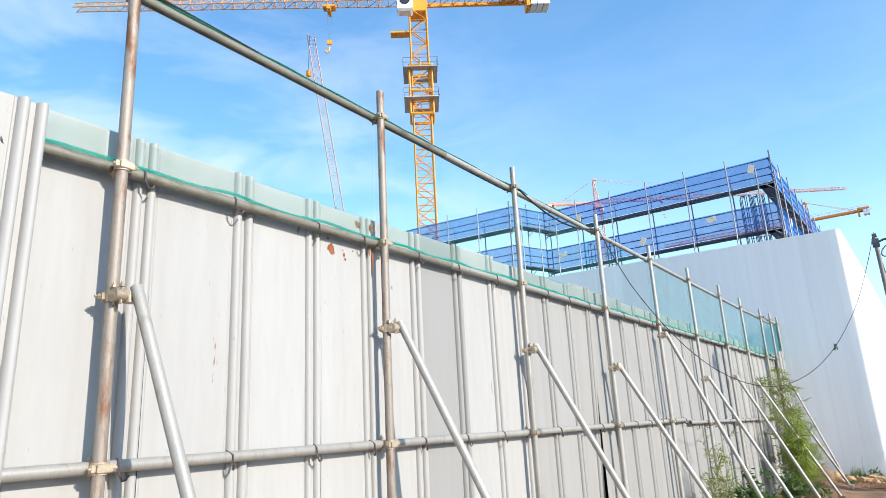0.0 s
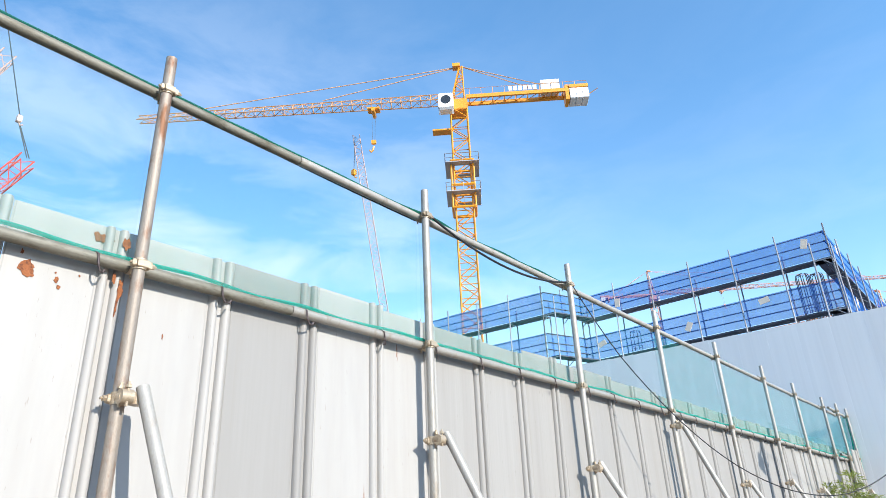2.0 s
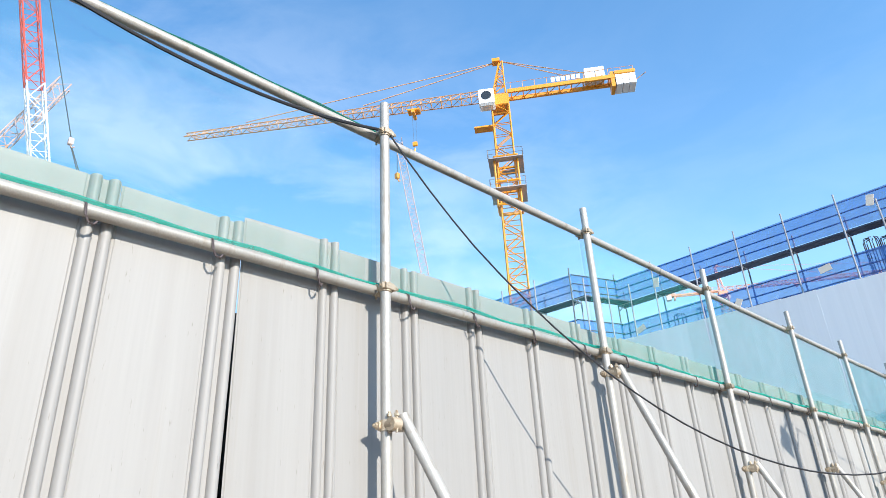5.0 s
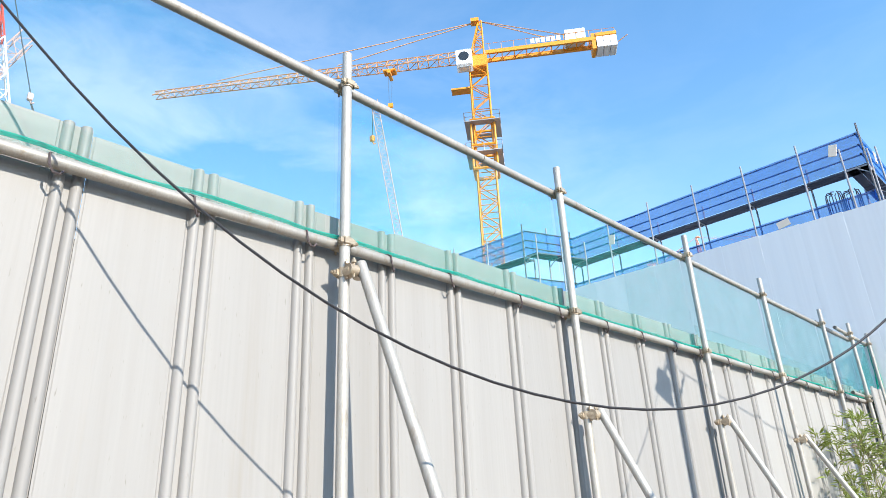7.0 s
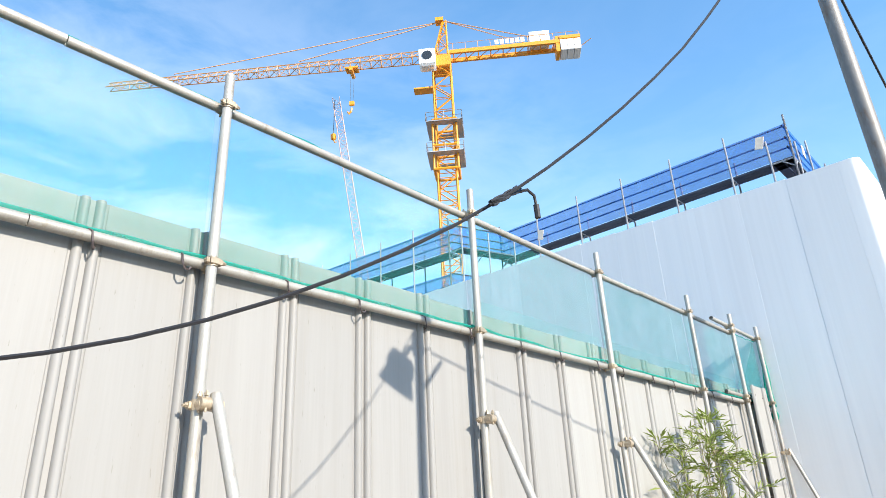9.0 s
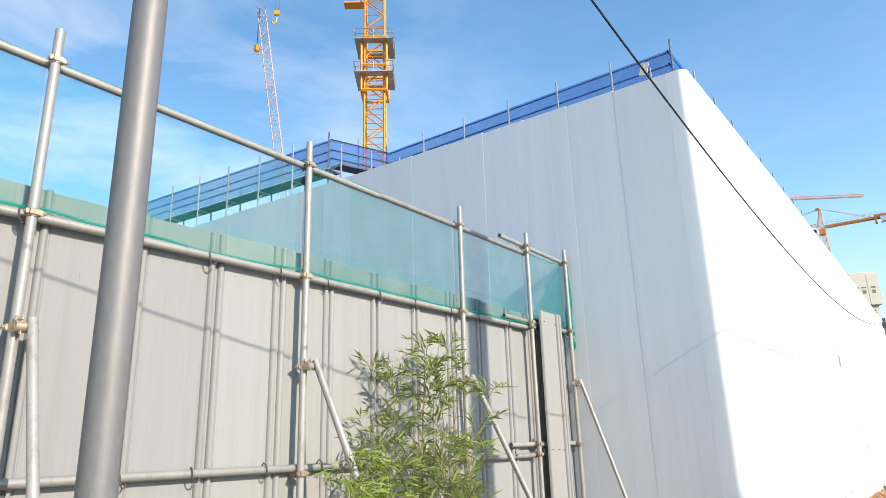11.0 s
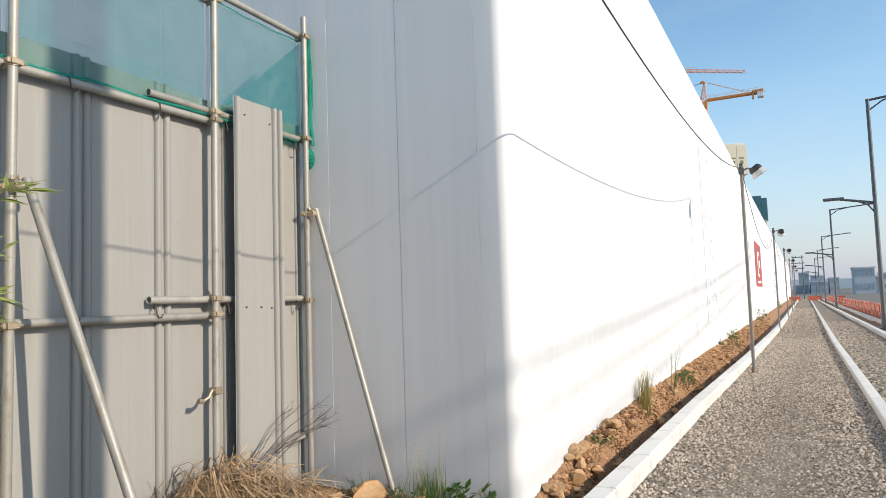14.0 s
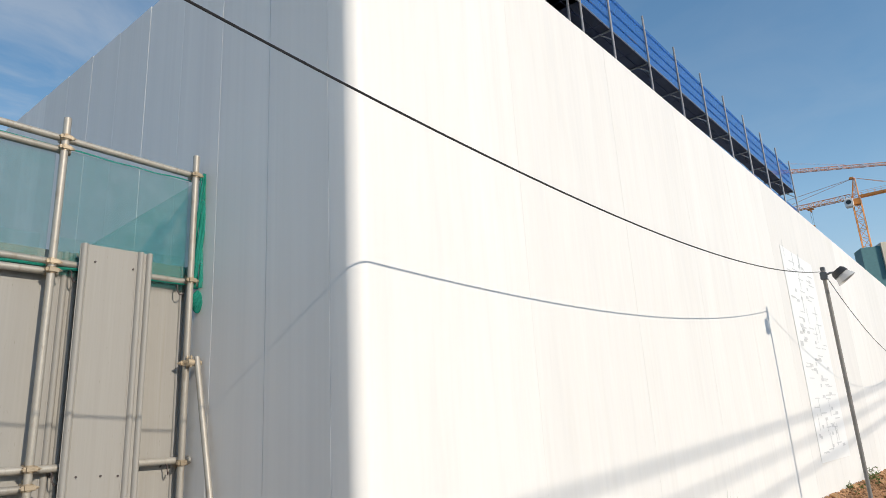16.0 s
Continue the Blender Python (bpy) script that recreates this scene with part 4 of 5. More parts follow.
    for s in (-.25, .25):
        part("hoist_rope", Geo().tube([rot @ Vector((tx + s, 0, h - .7)), rot @ Vector((tx + s * .6, 0, h - 5.0))], .025, 4), M_lampgrey, t)
    part("hook_block", Geo().box((tx - .3, -.15, h - 5.7), (tx + .3, .15, h - 5.0), m=rot, bevel=.12).tube(
        [rot @ Vector((tx, 0, h - 6.0)), rot @ Vector((tx + .1, 0, h - 6.5)), rot @ Vector((tx + .35, 0, h - 6.8)), rot @ Vector((tx + .5, 0, h - 6.5))], .12, 6), paint, t)
    if big:
        for z in (h - 10.2, h - 14.2):
            pl = Geo()
            w = mast_w * .5
            o = mast_w * .5 + 1.0
            for x0, y0, x1, y1 in ((-o, -o, o, -w), (-o, w, o, o), (-o, -w, -w, w), (w, -w, o, w)):
                pl.box((x0, y0, z), (x1, y1, z + .1))
            for zz in (z + .6, z + 1.2):
                for a, b in (((-o, -o), (o, -o)), ((o, -o), (o, o)), ((o, o), (-o, o)), ((-o, o), (-o, -o))):
                    pl.tube([(*a, zz), (*b, zz)], .04, 4)
            for a in (-o, 0, o):
                for b in (-o, o):
                    pl.tube([(a, b, z), (a, b, z + 1.2)], .04, 4)
                    pl.tube([(b, a, z), (b, a, z + 1.2)], .04, 4)
            part("platform", pl, M_steel, t, "grey railed climbing platform", m=rot)
        cg = Geo()
        w = mast_w * .5 + .3
        for a in (-w, w):
            for b in (-w, w):
                cg.tube([(a, b, h - 16), (a, b, h - 9.5)], .13, 5)
        for z in (h - 16, h - 13, h - 9.6):
            for a, b in (((-w, -w), (w, -w)), ((w, -w), (w, w)), ((w, w), (-w, w)), ((-w, w), (-w, -w))):
                cg.tube([(*a, z), (*b, z)], .16, 5)
        part("climbing_frame", cg, paint, t, m=rot)
        part("landing", Geo().box((mast_w * .5, -.6, h - 4.6), (mast_w * .5 + 2.4, .6, h - 4.4), m=rot), paint, t)
    return t


JYAW = math.degrees(math.atan2(-25.4, -33.7))
tower_crane("tower_crane", (-39.3, 57.2, 0), 53.2, JYAW, 42.3, 16.5, M_yellow, "yellow tower crane with lattice mast and white counterweights", mast_w=2.1, apex=5.6, n_mast=30, r=0.115)
tower_crane("tower_crane", (-78.1, 215.6, 0), 76.2, 34.5, 90, 18, M_pink, "faded red tower crane far behind the scaffold", 2.5, apex=9.0, n_mast=28, r=.14, big=False)
tower_crane("tower_crane", (-13.9, 213.0, 0), 54.3, 180, 42, 15.5, M_orange, "orange tower crane seen beyond the white wall", 1.9, apex=5.5, n_mast=22, r=.12, big=False)


def boom_crane(name, foot, tip, w, bands, label, line=None, hook=None, hook_mat=None):
    """A long lattice boom, painted in bands, with a hoist line."""
    t = thing(name, label, "crane")
    foot, tip = Vector(foot), Vector(tip)
    n = len(bands)
    for i, mat in enumerate(bands):
        a, b = foot.lerp(tip, i / n), foot.lerp(tip, (i + 1) / n)
        part("boom_section", Geo().lattice(a, b, w, max(3, int((b - a).length / w / 1.1)), w * .055), mat, t)
    if foot.z > 1:
        part("mast", Geo().lattice((foot.x, foot.y, -.2), foot, w, max(4, int(foot.z / w / 1.1)), w * .055), M_boom, t)
    if line:
        part("hoist_rope", Geo().tube([Vector(line[0]), Vector(line[1])], .06, 4), M_lampgrey, t)
    if hook:
        h = Vector(hook)
        part("hook_block", Geo().box(h - Vector((.25, .25, .5)), h + Vector((.25, .25, .4)), bevel=.1).tube([h + Vector((0, 0, -.4)), h + Vector((.05, .2, -.8)), h + Vector((.05, .45, -.6))], .08, 6), hook_mat, t)
        if (tip - h).length < 6 and tip.z < h.z:
            for dx in (-.12, .12):
                part("pendant", Geo().tube([h + Vector((0, dx * .3, -.3)), tip + Vector((0, dx, .2))], .07, 4), M_lampgrey, t)
    return t


boom_crane("boom_crane", (-47.4, 57.2, 0), (-52.9, 52.0, 51.6), 0.9, [M_boom] * 6, "slim faded boom of a mobile crane, far off",
           line=((-53.05, 51.9, 51.6), (-53.1, 51.85, 46.6)), hook=(-53.1, 51.85, 46.1), hook_mat=M_yellow)
boom_crane("boom_crane", (-81.05, 28.7, 0), (-82.75, 9.7, 81.5), 2.0, [M_boom, M_boom, M_boom, M_boom, M_red, M_red, M_white, M_white, M_red, M_red, M_red], "tall red and white banded lattice boom of a crane")
boom_crane("boom_crane", (-89.5, -2.0, 15.5), (-86.75, 18.9, 64.5), 1.7, [M_boom, M_boom, M_pink, M_boom], "slanting pink and white lattice boom of a crane")
boom_crane("boom_crane", (-71.9, 9.4, 22.0), (-68.94, 19.55, 40.4), 1.5, [M_red, M_boom, M_pink, M_red], "short pink lattice jib hung from a pendant rope",
           line=((-70.3, 11.2, 68.0), (-68.5, 17.75, 44.9)), hook=(-68.5, 17.75, 44.6), hook_mat=M_boom)
# ---- distance ----
def plain_block(name, at, size, mat, label, rows, cols):
    """A far building: body, roof edge and rows of windows."""
    t = thing(name, label, "building", at)
    sx, sy, sz = size
    part("wall", Geo().box((-sx / 2, -sy / 2, -0.12), (sx / 2, sy / 2, sz)), mat, t)
    part("roof", Geo().box((-sx / 2 - .3, -sy / 2 - .3, sz), (sx / 2 + .3, sy / 2 + .3, sz + .6)), M_print, t)
    for r_ in range(rows):
        for c_ in range(cols):
            x = -sx / 2 + sx * (c_ + .5) / cols
            z = sz * (r_ + .45) / rows
            part("window", Geo().box((x - sx / cols * .3, -sy / 2 - .1, z), (x + sx / cols * .3, -sy / 2 + .1, z + sz / rows * .45)), M_farglass, t)
    return t


random.seed(12)
for i in range(34):
    x = 11 + i * 3.4 + random.uniform(-2, 2)
    plain_block("building", (x, 380 + random.uniform(-60, 60), -5.1), (random.uniform(2.6, 7.5), 12, random.choice((3.5, 4.5, 6, 7.5, 9, 11))), M_build, "hazy grey-blue low building on the skyline", 2, 5)
hill = Geo()
for j in range(3):
    for i in range(61):
        x = -300 + i * 18
        z = (0, 1, 0)[j] * (6.5 + 5 * max(0, noise.noise((x * .006, 3, 1)) + .35) + 1.2 * noise.noise((x * .05, 1, 2))) - 5.2
        hill.v.append((x, 620 + j * 60 + 20 * noise.noise((x * .02, j, 0)), z))
hill.f += [(j * 61 + i, j * 61 + i + 1, (j + 1) * 61 + i + 1, (j + 1) * 61 + i) for j in range(2) for i in range(60)]
tagged(part("backdrop", hill, M_hill, smooth=True), "low wooded hills on the horizon, coloured blue-grey by painted haze", "hill", kind="structure")
def tower_head(at):
    """The top of a cream tower block: windowed shaft, overhanging board with faded lettering, sheeted flank."""
    t = thing("building", "cream concrete tower block with a dark teal sheeted flank", "building", at)
    part("wall", Geo().box((-1.45, 0.2, -1.6), (1.5, 3.2, 18.4)), M_cream, t)
    for k in range(9):
        for x in (-.95, -.35, .75):
            win = part("window", Geo().box((x - .17, 0.12, 16.9 - k * 1.9), (x + .17, 0.26, 17.7 - k * 1.9)), M_glass, t)
            part("window_sill", Geo().box((x - .21, 0.08, 16.82 - k * 1.9), (x + .21, 0.2, 16.9 - k * 1.9)), M_kerb, win)
    board = part("board", Geo().box((-1.92, -0.3, 18.4), (.27, 3.4, 23.3), bevel=.06), M_cream, t, "cream board with a dark seam")
    part("board", Geo().box((.33, -0.3, 18.35), (1.85, 3.4, 23.1), bevel=.06), M_cream, t)
    for x, w in ((-1.6, .7), (-.6, .7), (.7, .65)):
        part("lettering", Geo().box((x, -.33, 20.9), (x + w, -.28, 21.1)), M_stem, board, "plain brown bar")
        part("lettering", Geo().box((x + .1, -.33, 20.1), (x + w - .1, -.28, 20.6)), M_stem, board, "plain brown bar")
    part("side_sheeting", Geo().box((-4.4, 0.1, -1.6), (-1.95, 3.0, 22.9), bevel=.1), M_teal, t, "dark teal sheeting")
    part("roof", Geo().box((-1.8, 0, 23.1), (1.75, 3.2, 23.4), bevel=.05), M_kerb, t)
    return t


tower_head((-2.25, 124.0, 0)).rotation_euler = (0, 0, radians(24))
tb = thing("building", "cream building block whose top is wrapped in teal sheeting", "building", (-.5, 155.0, 0))
part("wall", Geo().box((-1.8, 0.2, -2.0), (1.7, 4, 14.2)), M_cream, tb)
part("sheeting", Geo().box((-2.2, 0, 13.9), (1.0, 4.2, 18.6), bevel=.1), M_teal, tb, "teal sheeting")
part("sheeting", Geo().box((1.04, 0.1, 13.8), (2.0, 4.2, 18.1), bevel=.1), M_teal, tb, "teal sheeting")


def pole_pair(at):
    """Two timber poles joined by crossarms."""
    t = thing("utility_pole", "pair of dark poles with crossarms beyond the wall's end", "pole", at)
    for x in (-.72, .72):
        part("pole", Geo().tube([(x, 0, -.1), (x, 0, 8.1)], .09, 8, .07), M_lampgrey, t)
    for z, w in ((7.7, 1.0), (6.6, 1.1), (5.6, 1.0)):
        part("crossarm", Geo().box((-w, -.06, z), (w, .06, z + .12)), M_lampgrey, t)
        for x in (-.9, -.3, .3, .9):
            part("insulator", Geo().tube([(x, 0, z + .1), (x, 0, z + .34)], .05, 6), M_lampgrey, t)
    return t


pole_pair((6.0, 152.0, grade(152)))


def street_lamp(at, h, arm, low=1.3):
    """A road lamp with a long arm over the road and a short lower arm over the path."""
    t = thing("street_lamp", "dark steel street lamp with two arms at different heights", "street lamp", at, "street lamps along the road")
    part("pole", Geo().tube([(0, 0, -.05), (0, 0, .5), (0, 0, .55), (0, 0, h)], .11, 12, .06), M_lampgrey, t, smooth=True)
    part("base_plate", Geo().box((-.2, -.2, -.05), (.2, .2, .05), bevel=.02), M_lampgrey, t)
    for side, z, ln in ((1, h, arm), (-1, h * .55, low)):
        part("arm", Geo().tube([(0, 0, z - .05), (side * ln, 0, z + .16)], .045, 8).tube([(0, 0, z - .45), (side * ln * .2, 0, z - .12), (side * ln * .5, 0, z + .05)], .03, 6), M_lampgrey, t, smooth=True)
        part("lamp_head", Geo().box((-.34, -.13, -.05), (.34, .13, .05), m=pose(side * (ln + .2), 0, z + .18), bevel=.03), M_lampgrey, t)
    return t


street_lamp((6.5, 41.5, grade(41.5)), 8.4, 2.3, 1.1)
for i in range(4):
    y = 70 + 27.5 * i
    street_lamp((6.8 + .024 * (y - 70), y, grade(y)), 7.5, 2.3)


def barrier(at, rot):
    t = thing("road_barrier", "orange-red plastic water-filled road barrier", "barrier", at, "road barriers")
    t.rotation_euler = (0, 0, radians(rot))
    part("body", Geo().extrude([(-.95, -.22), (.95, -.22), (.95, .22), (-.95, .22)], 0, .25).extrude([(-.9, -.12), (.9, -.12), (.9, .12), (-.9, .12)], .2, .55), M_barrier, t)
    part("top_rail", Geo().box((-.9, -.14, .56), (.9, .14, .68), bevel=.03), M_barrier, t)
    return t


for i in range(38):
    y = 40 + i * 2.25
    barrier((7.68 + .0155 * (y - 40), y, grade(y) - .02), 89)
for i in range(3):
    barrier((4.6 + i * 2.9, 126.5, grade(126.5) - .02), 0)

# signs on the white wall
def wall_board(name, y0, y1, z0, z1, mat, label, cat, t=0.012):
    g = Geo()
    a, b = wall_x(y0) + .004, wall_x(y1) + .004
    g.extrude([(a, y0), (a + t, y0), (b + t, y1), (b, y1)], z0, z1)
    ob = part(name, g, mat)
    return tagged(lay_on_grade(ob), label, cat)


sg = wall_board("sign_board", 45.5, 50.3, 1.7, 3.75, M_crimson, "red sign board with white shapes fixed to the white wall", "sign")
for y0, y1, z0, z1 in ((46.9, 47.4, 2.2, 3.3), (47.4, 48.4, 3.15, 3.35), (47.4, 48.4, 2.15, 2.3), (47.9, 49.0, 2.6, 2.95), (46.5, 49.2, 1.84, 1.94)):
    a, b = wall_x(y0) + .02, wall_x(y1) + .02
    part("marking", Geo().extrude([(a, y0), (a + .006, y0), (b + .006, y1), (b, y1)], z0, z1), M_white, sg, "white shape").location.z = grade(y0)
b2 = wall_board("banner_sheet", 65.8, 71.6, .55, 4.75, M_paper, "white hanging banner with a column of dark print", "banner", 0.006)
random.seed(9)
for i in range(26):
    yy, zz = random.uniform(66.4, 69.4), .8 + i * .145
    w_, h_ = random.uniform(.7, 1.8), random.uniform(.04, .11)
    a, b = wall_x(yy) + .012, wall_x(yy + w_) + .012
    part("print", Geo().extrude([(a, yy), (a + .002, yy), (b + .002, yy + w_), (b, yy + w_)], zz, zz + h_), M_dark if i % 3 else M_print, b2).location.z = grade(yy)
bn = wall_board("banner_sheet", 27.95, 30.35, 0.8, 4.65, M_paper, "white printed sheet with pale grey plan drawings on the wall", "banner", 0.006)
random.seed(6)
for i in range(110):
    yy, zz = random.uniform(28.05, 29.9), random.uniform(0.9, 4.5)
    w_, h_ = random.choice(((.35, .015), (.012, .3), (.2, .05), (.4, .02), (.1, .06)))
    a, b = wall_x(yy) + .012, wall_x(yy + w_) + .012
    part("print", Geo().extrude([(a, yy), (a + .002, yy), (b + .002, yy + w_), (b, yy + w_)], zz, zz + h_), M_print, bn).location.z = grade(yy)

# ---- utility pole and lines across the road, unseen behind the camera's right ----
def utility_pole(at, h, r, label):
    up = thing("utility_pole", label, "pole", at)
    part("pole", Geo().tube([(0, 0, 0), (0, 0, h)], r, 16, r * .72), M_kerb, up, smooth=True)
    part("crossarm", Geo().box((-.06, -.9, h - .8), (.06, .9, h - .65)), M_steel, up)
    part("transformer", Geo().tube([(r + .2, .05, h - 2.4), (r + .2, .05, h - 1.6)], .2, 14), M_print, up, smooth=True)


utility_pole((6.25, 14.86, -0.12), 11.0, .2, "grey concrete utility pole standing on the soil verge")
# Out-of-view poles and cables, added to cast soft streaks on the wall.
for y in (-18.0, 58.0):
    utility_pole((18.65 + .02 * (y - 15), y, -0.12), 13.5, .19, "unseen grey concrete pole added to carry the shadow-casting cables")
for dz, r_ in ((0.0, .028), (-0.38, .022), (-0.8, .025)):
    c = part("overhead_cable", Geo().tube([(18.65 + .02 * (y - 15), y, 9.75 + dz + .059 * (y - 17.6) + .0009 * (y - 26) ** 2) for y in np.linspace(-18, 58, 50)], r_, 6), M_cable, smooth=True)
    tagged(c, "unseen thick black cable added to cast soft streaks on the white wall", "cable")

# connector and loose end where two cables are joined
cj = Geo()
kn = slack[29]
for k in range(4):
    q = [kn + Vector((0.007 * math.sin(k * 1.9 + s * 5), -0.06 + 0.13 * s, 0.008 * math.cos(k * 2.3 + s * 6) - 0.04 + 0.09 * s)) for s in np.linspace(0, 1, 9)]
    cj.tube(q, .004, 6)
cj.tube([kn + Vector((0, .05, .03)), kn + Vector((.015, .085, .045)), kn + Vector((.015, .115, .038)), kn + Vector((.015, .12, .012))], .0045, 6)
cj.tube([kn + Vector((.015, .12, .012)), kn + Vector((.015, .122, -.025))], .008, 8)
tagged(part("cable_joint", cj, M_cable, smooth=True), "taped black cable joint with a loose plug end", "cable joint")

# ---- plants ----
def leaf(g, p, d, ln, w, droop=0.3):
    """One narrow pointed leaf, folded a little along its midrib."""
    d = d.normalized()
    side = d.cross(Vector((0, 0, 1)))
    if side.length < .05:
        side = Vector((1, 0, 0))
    side.normalize()
    a = random.uniform(-1.2, 1.2)
    side = (side * math.cos(a) + d.cross(side) * math.sin(a)).normalized()
    mid = p + d * ln * .45 + Vector((0, 0, -droop * ln * .12))
    tip = p + d * ln + Vector((0, 0, -droop * ln * .5))
    k = len(g.v)
    up_ = d.cross(side) * w * .25
    g.v += [tuple(p), tuple(mid + side * w * .5 + up_), tuple(mid), tuple(mid - side * w * .5 + up_), tuple(tip)]
    g.f += [(k, k + 2, k + 1), (k, k + 3, k + 2), (k + 1, k + 2, k + 4), (k + 2, k + 3, k + 4)]


def shrub(name, at, stems, height, spread, twigs, leaves, ln, seed, mat, label, category="shrub", droop=0.6, wide=.13, lean=(0, 0)):
    random.seed(seed)
    t = thing(name, label, category, at)
    gs, gl = Geo(), Geo()
    for s in range(stems):
        a = random.uniform(0, 2 * math.pi)
        r = random.uniform(.2, 1) * spread
        h = height * random.uniform(.55, 1.0)
        base = Vector((random.uniform(-.12, .12), random.uniform(-.2, .2), -.05))
        end = base + Vector((math.cos(a) * r * .55 + lean[0], math.sin(a) * r + lean[1], h))
        line = [base.lerp(end, q) + Vector((0, 0, .12 * h * math.sin(math.pi * q))) + Vector((.03 * math.sin(q * 5 + s), .03 * math.cos(q * 4 + s), 0)) for q in np.linspace(0, 1, 10)]
        gs.tube(line, .005 + .002 * h / 2, 5, .0015)
        for w in range(twigs):
            q = random.uniform(.18, 1.0)
            i = min(8, int(q * 9))
            p = line[i].lerp(line[i + 1], q * 9 - i)
            b = random.uniform(0, 2 * math.pi)
            tl = random.uniform(.15, .42) * (1.2 - .6 * q) * (height / 2.5) ** .5
            dirv = Vector((math.cos(b) * .7, math.sin(b), random.uniform(.25, 1.1))).normalized()
            tip = p + dirv * tl
            mid = p.lerp(tip, .5) + Vector((0, 0, .03))
            tip = tip - Vector((0, 0, droop * tl * .35))
            gs.tube([p, mid, tip], .0028, 3, .001, cap=False)
            for m in range(leaves):
                f = random.uniform(.1, 1)
                o = p.lerp(mid, f * 2) if f < .5 else mid.lerp(tip, f * 2 - 1)
                ld = (dirv + Vector((random.uniform(-.8, .8), random.uniform(-.8, .8), random.uniform(-.65, .7)))).normalized()
                l_ = ln * random.uniform(.6, 1.25)
                leaf(gl, o, ld, l_, l_ * wide, droop)
    part("stem", gs, M_stem, t)
    part("foliage", gl, mat, t)
    return t


M_leaf_light = leaf_material("young_narrow_leaf", (0.24, 0.31, 0.05), (0.42, 0.52, 0.08))
shrub("willow_shrub", (0.36, 14.16, 0.08), 14, 2.6, .68, 17, 9, .145, 21, M_leaf, "tall willow-leaved green shrub growing against the fence", wide=.125, lean=(-.02, 0.12))
shrub("willow_shrub", (0.45, 14.16, 0.08), 13, 1.6, .6, 20, 9, .135, 22, M_leaf, "dense low willow-leaved green shrub by the fence", wide=.11)
shrub("willow_shrub", (0.62, 13.35, 0.06), 11, 1.6, .26, 20, 12, .14, 23, M_leaf_light, "bright yellow-green willow-leaved shrub beside the brace pipe", droop=1.1, wide=.12)
shrub("willow_shrub", (0.4, 13.55, 0.08), 9, 1.2, .35, 18, 8, .13, 24, M_leaf, "small willow-leaved green shrub at the fence foot", wide=.11)
shrub("willow_shrub", (0.35, 8.35, 0.08), 9, 1.35, .3, 16, 9, .08, 25, M_leaf, "thin willow-leaved shrub against the fence", wide=.14)
shrub("weed_bush", (0.5, 9.15, 0.06), 15, .85, .45, 16, 10, .075, 26, M_leaf_dark, "low dark green leafy weed bush", wide=.4)
shrub("weed_bush", (0.5, 11.9, 0.06), 13, .65, .5, 13, 9, .07, 27, M_leaf_dark, "low dark green leafy weed bush", wide=.4)
shrub("weed_bush", (0.75, 13.0, 0.05), 9, .35, .5, 9, 8, .06, 32, M_leaf_dark, "low sprawling green weed on bare soil", wide=.35)
shrub("weed_bush", (0.98, 17.15, 0.04), 5, .2, .2, 6, 5, .04, 28, M_leaf_dark, "small green weed among rocks", wide=.35)
shrub("weed_bush", (1.42, 17.36, 0.06), 4, .24, .14, 4, 4, .1, 29, M_leaf_dark, "small broad-leaved weed at the wall foot", wide=.38)
for i, (x, y, s) in enumerate(((1.86, 19.3, .2), (2.0, 23.4, .3), (2.06, 29.6, .4), (2.14, 31.4, .55), (2.42, 43.6, .8), (2.45, 50, .5), (3.0, 71, .7), (.62, 16.75, .14), (1.05, 16.4, .12))):
    shrub("weed_bush", (x, y, (0.12 if y > 17.6 else .06) + grade(y)), 6, s * .8, s * .6, 6, 6, .04 + s * .04, 40 + i, M_leaf_dark, "small green weed in loose soil", wide=.35)


def tuft(name, at, n, h, spread, mat, label, seed, wid=.006):
    random.seed(seed)
    g = Geo()
    for i in range(n):
        a = random.uniform(0, 2 * math.pi)
        r = random.uniform(0, spread)
        p = Vector((math.cos(a) * r * .5, math.sin(a) * r, -.03))
        hh = h * random.uniform(.45, 1.1)
        b = random.uniform(0, 2 * math.pi)
        out = Vector((math.cos(b), math.sin(b), 0)) * hh * random.uniform(.05, .4)
        side = Vector((-math.sin(b), math.cos(b), 0)) * wid * .5
        k = len(g.v)
        q1 = p + out * .3 + Vector((0, 0, hh * .55))
        q2 = p + out + Vector((0, 0, hh))
        g.v += [tuple(p - side), tuple(p + side), tuple(q1 + side * .8), tuple(q1 - side * .8), tuple(q2)]
        g.f += [(k, k + 1, k + 2, k + 3), (k + 3, k + 2, k + 4)]
    ob = part(name, g, mat, m=pose(*at))
    return tagged(ob, label, "grass")


tuft("grass_tuft", (1.9, 21.0, .12), 160, .55, .16, M_drygrass, "dry yellow grass tuft at the white wall's foot", 51)
tuft("grass_tuft", (1.98, 22.6, .12), 14, .75, .08, M_leaf_dark, "thin green grass stalks in loose soil", 52)
tuft("grass_tuft", (1.1, 17.38, .06), 150, .3, .32, M_leaf_dark, "green grass tuft at the wall foot", 53)
tuft("grass_tuft", (1.05, 17.35, .06), 14, .62, .3, M_drygrass, "thin dry seed stalks at the wall foot", 54)
tuft("grass_tuft", (0.5, 17.35, .06), 60, .2, .3, M_leaf_dark, "green grass tuft at the wall foot", 55)

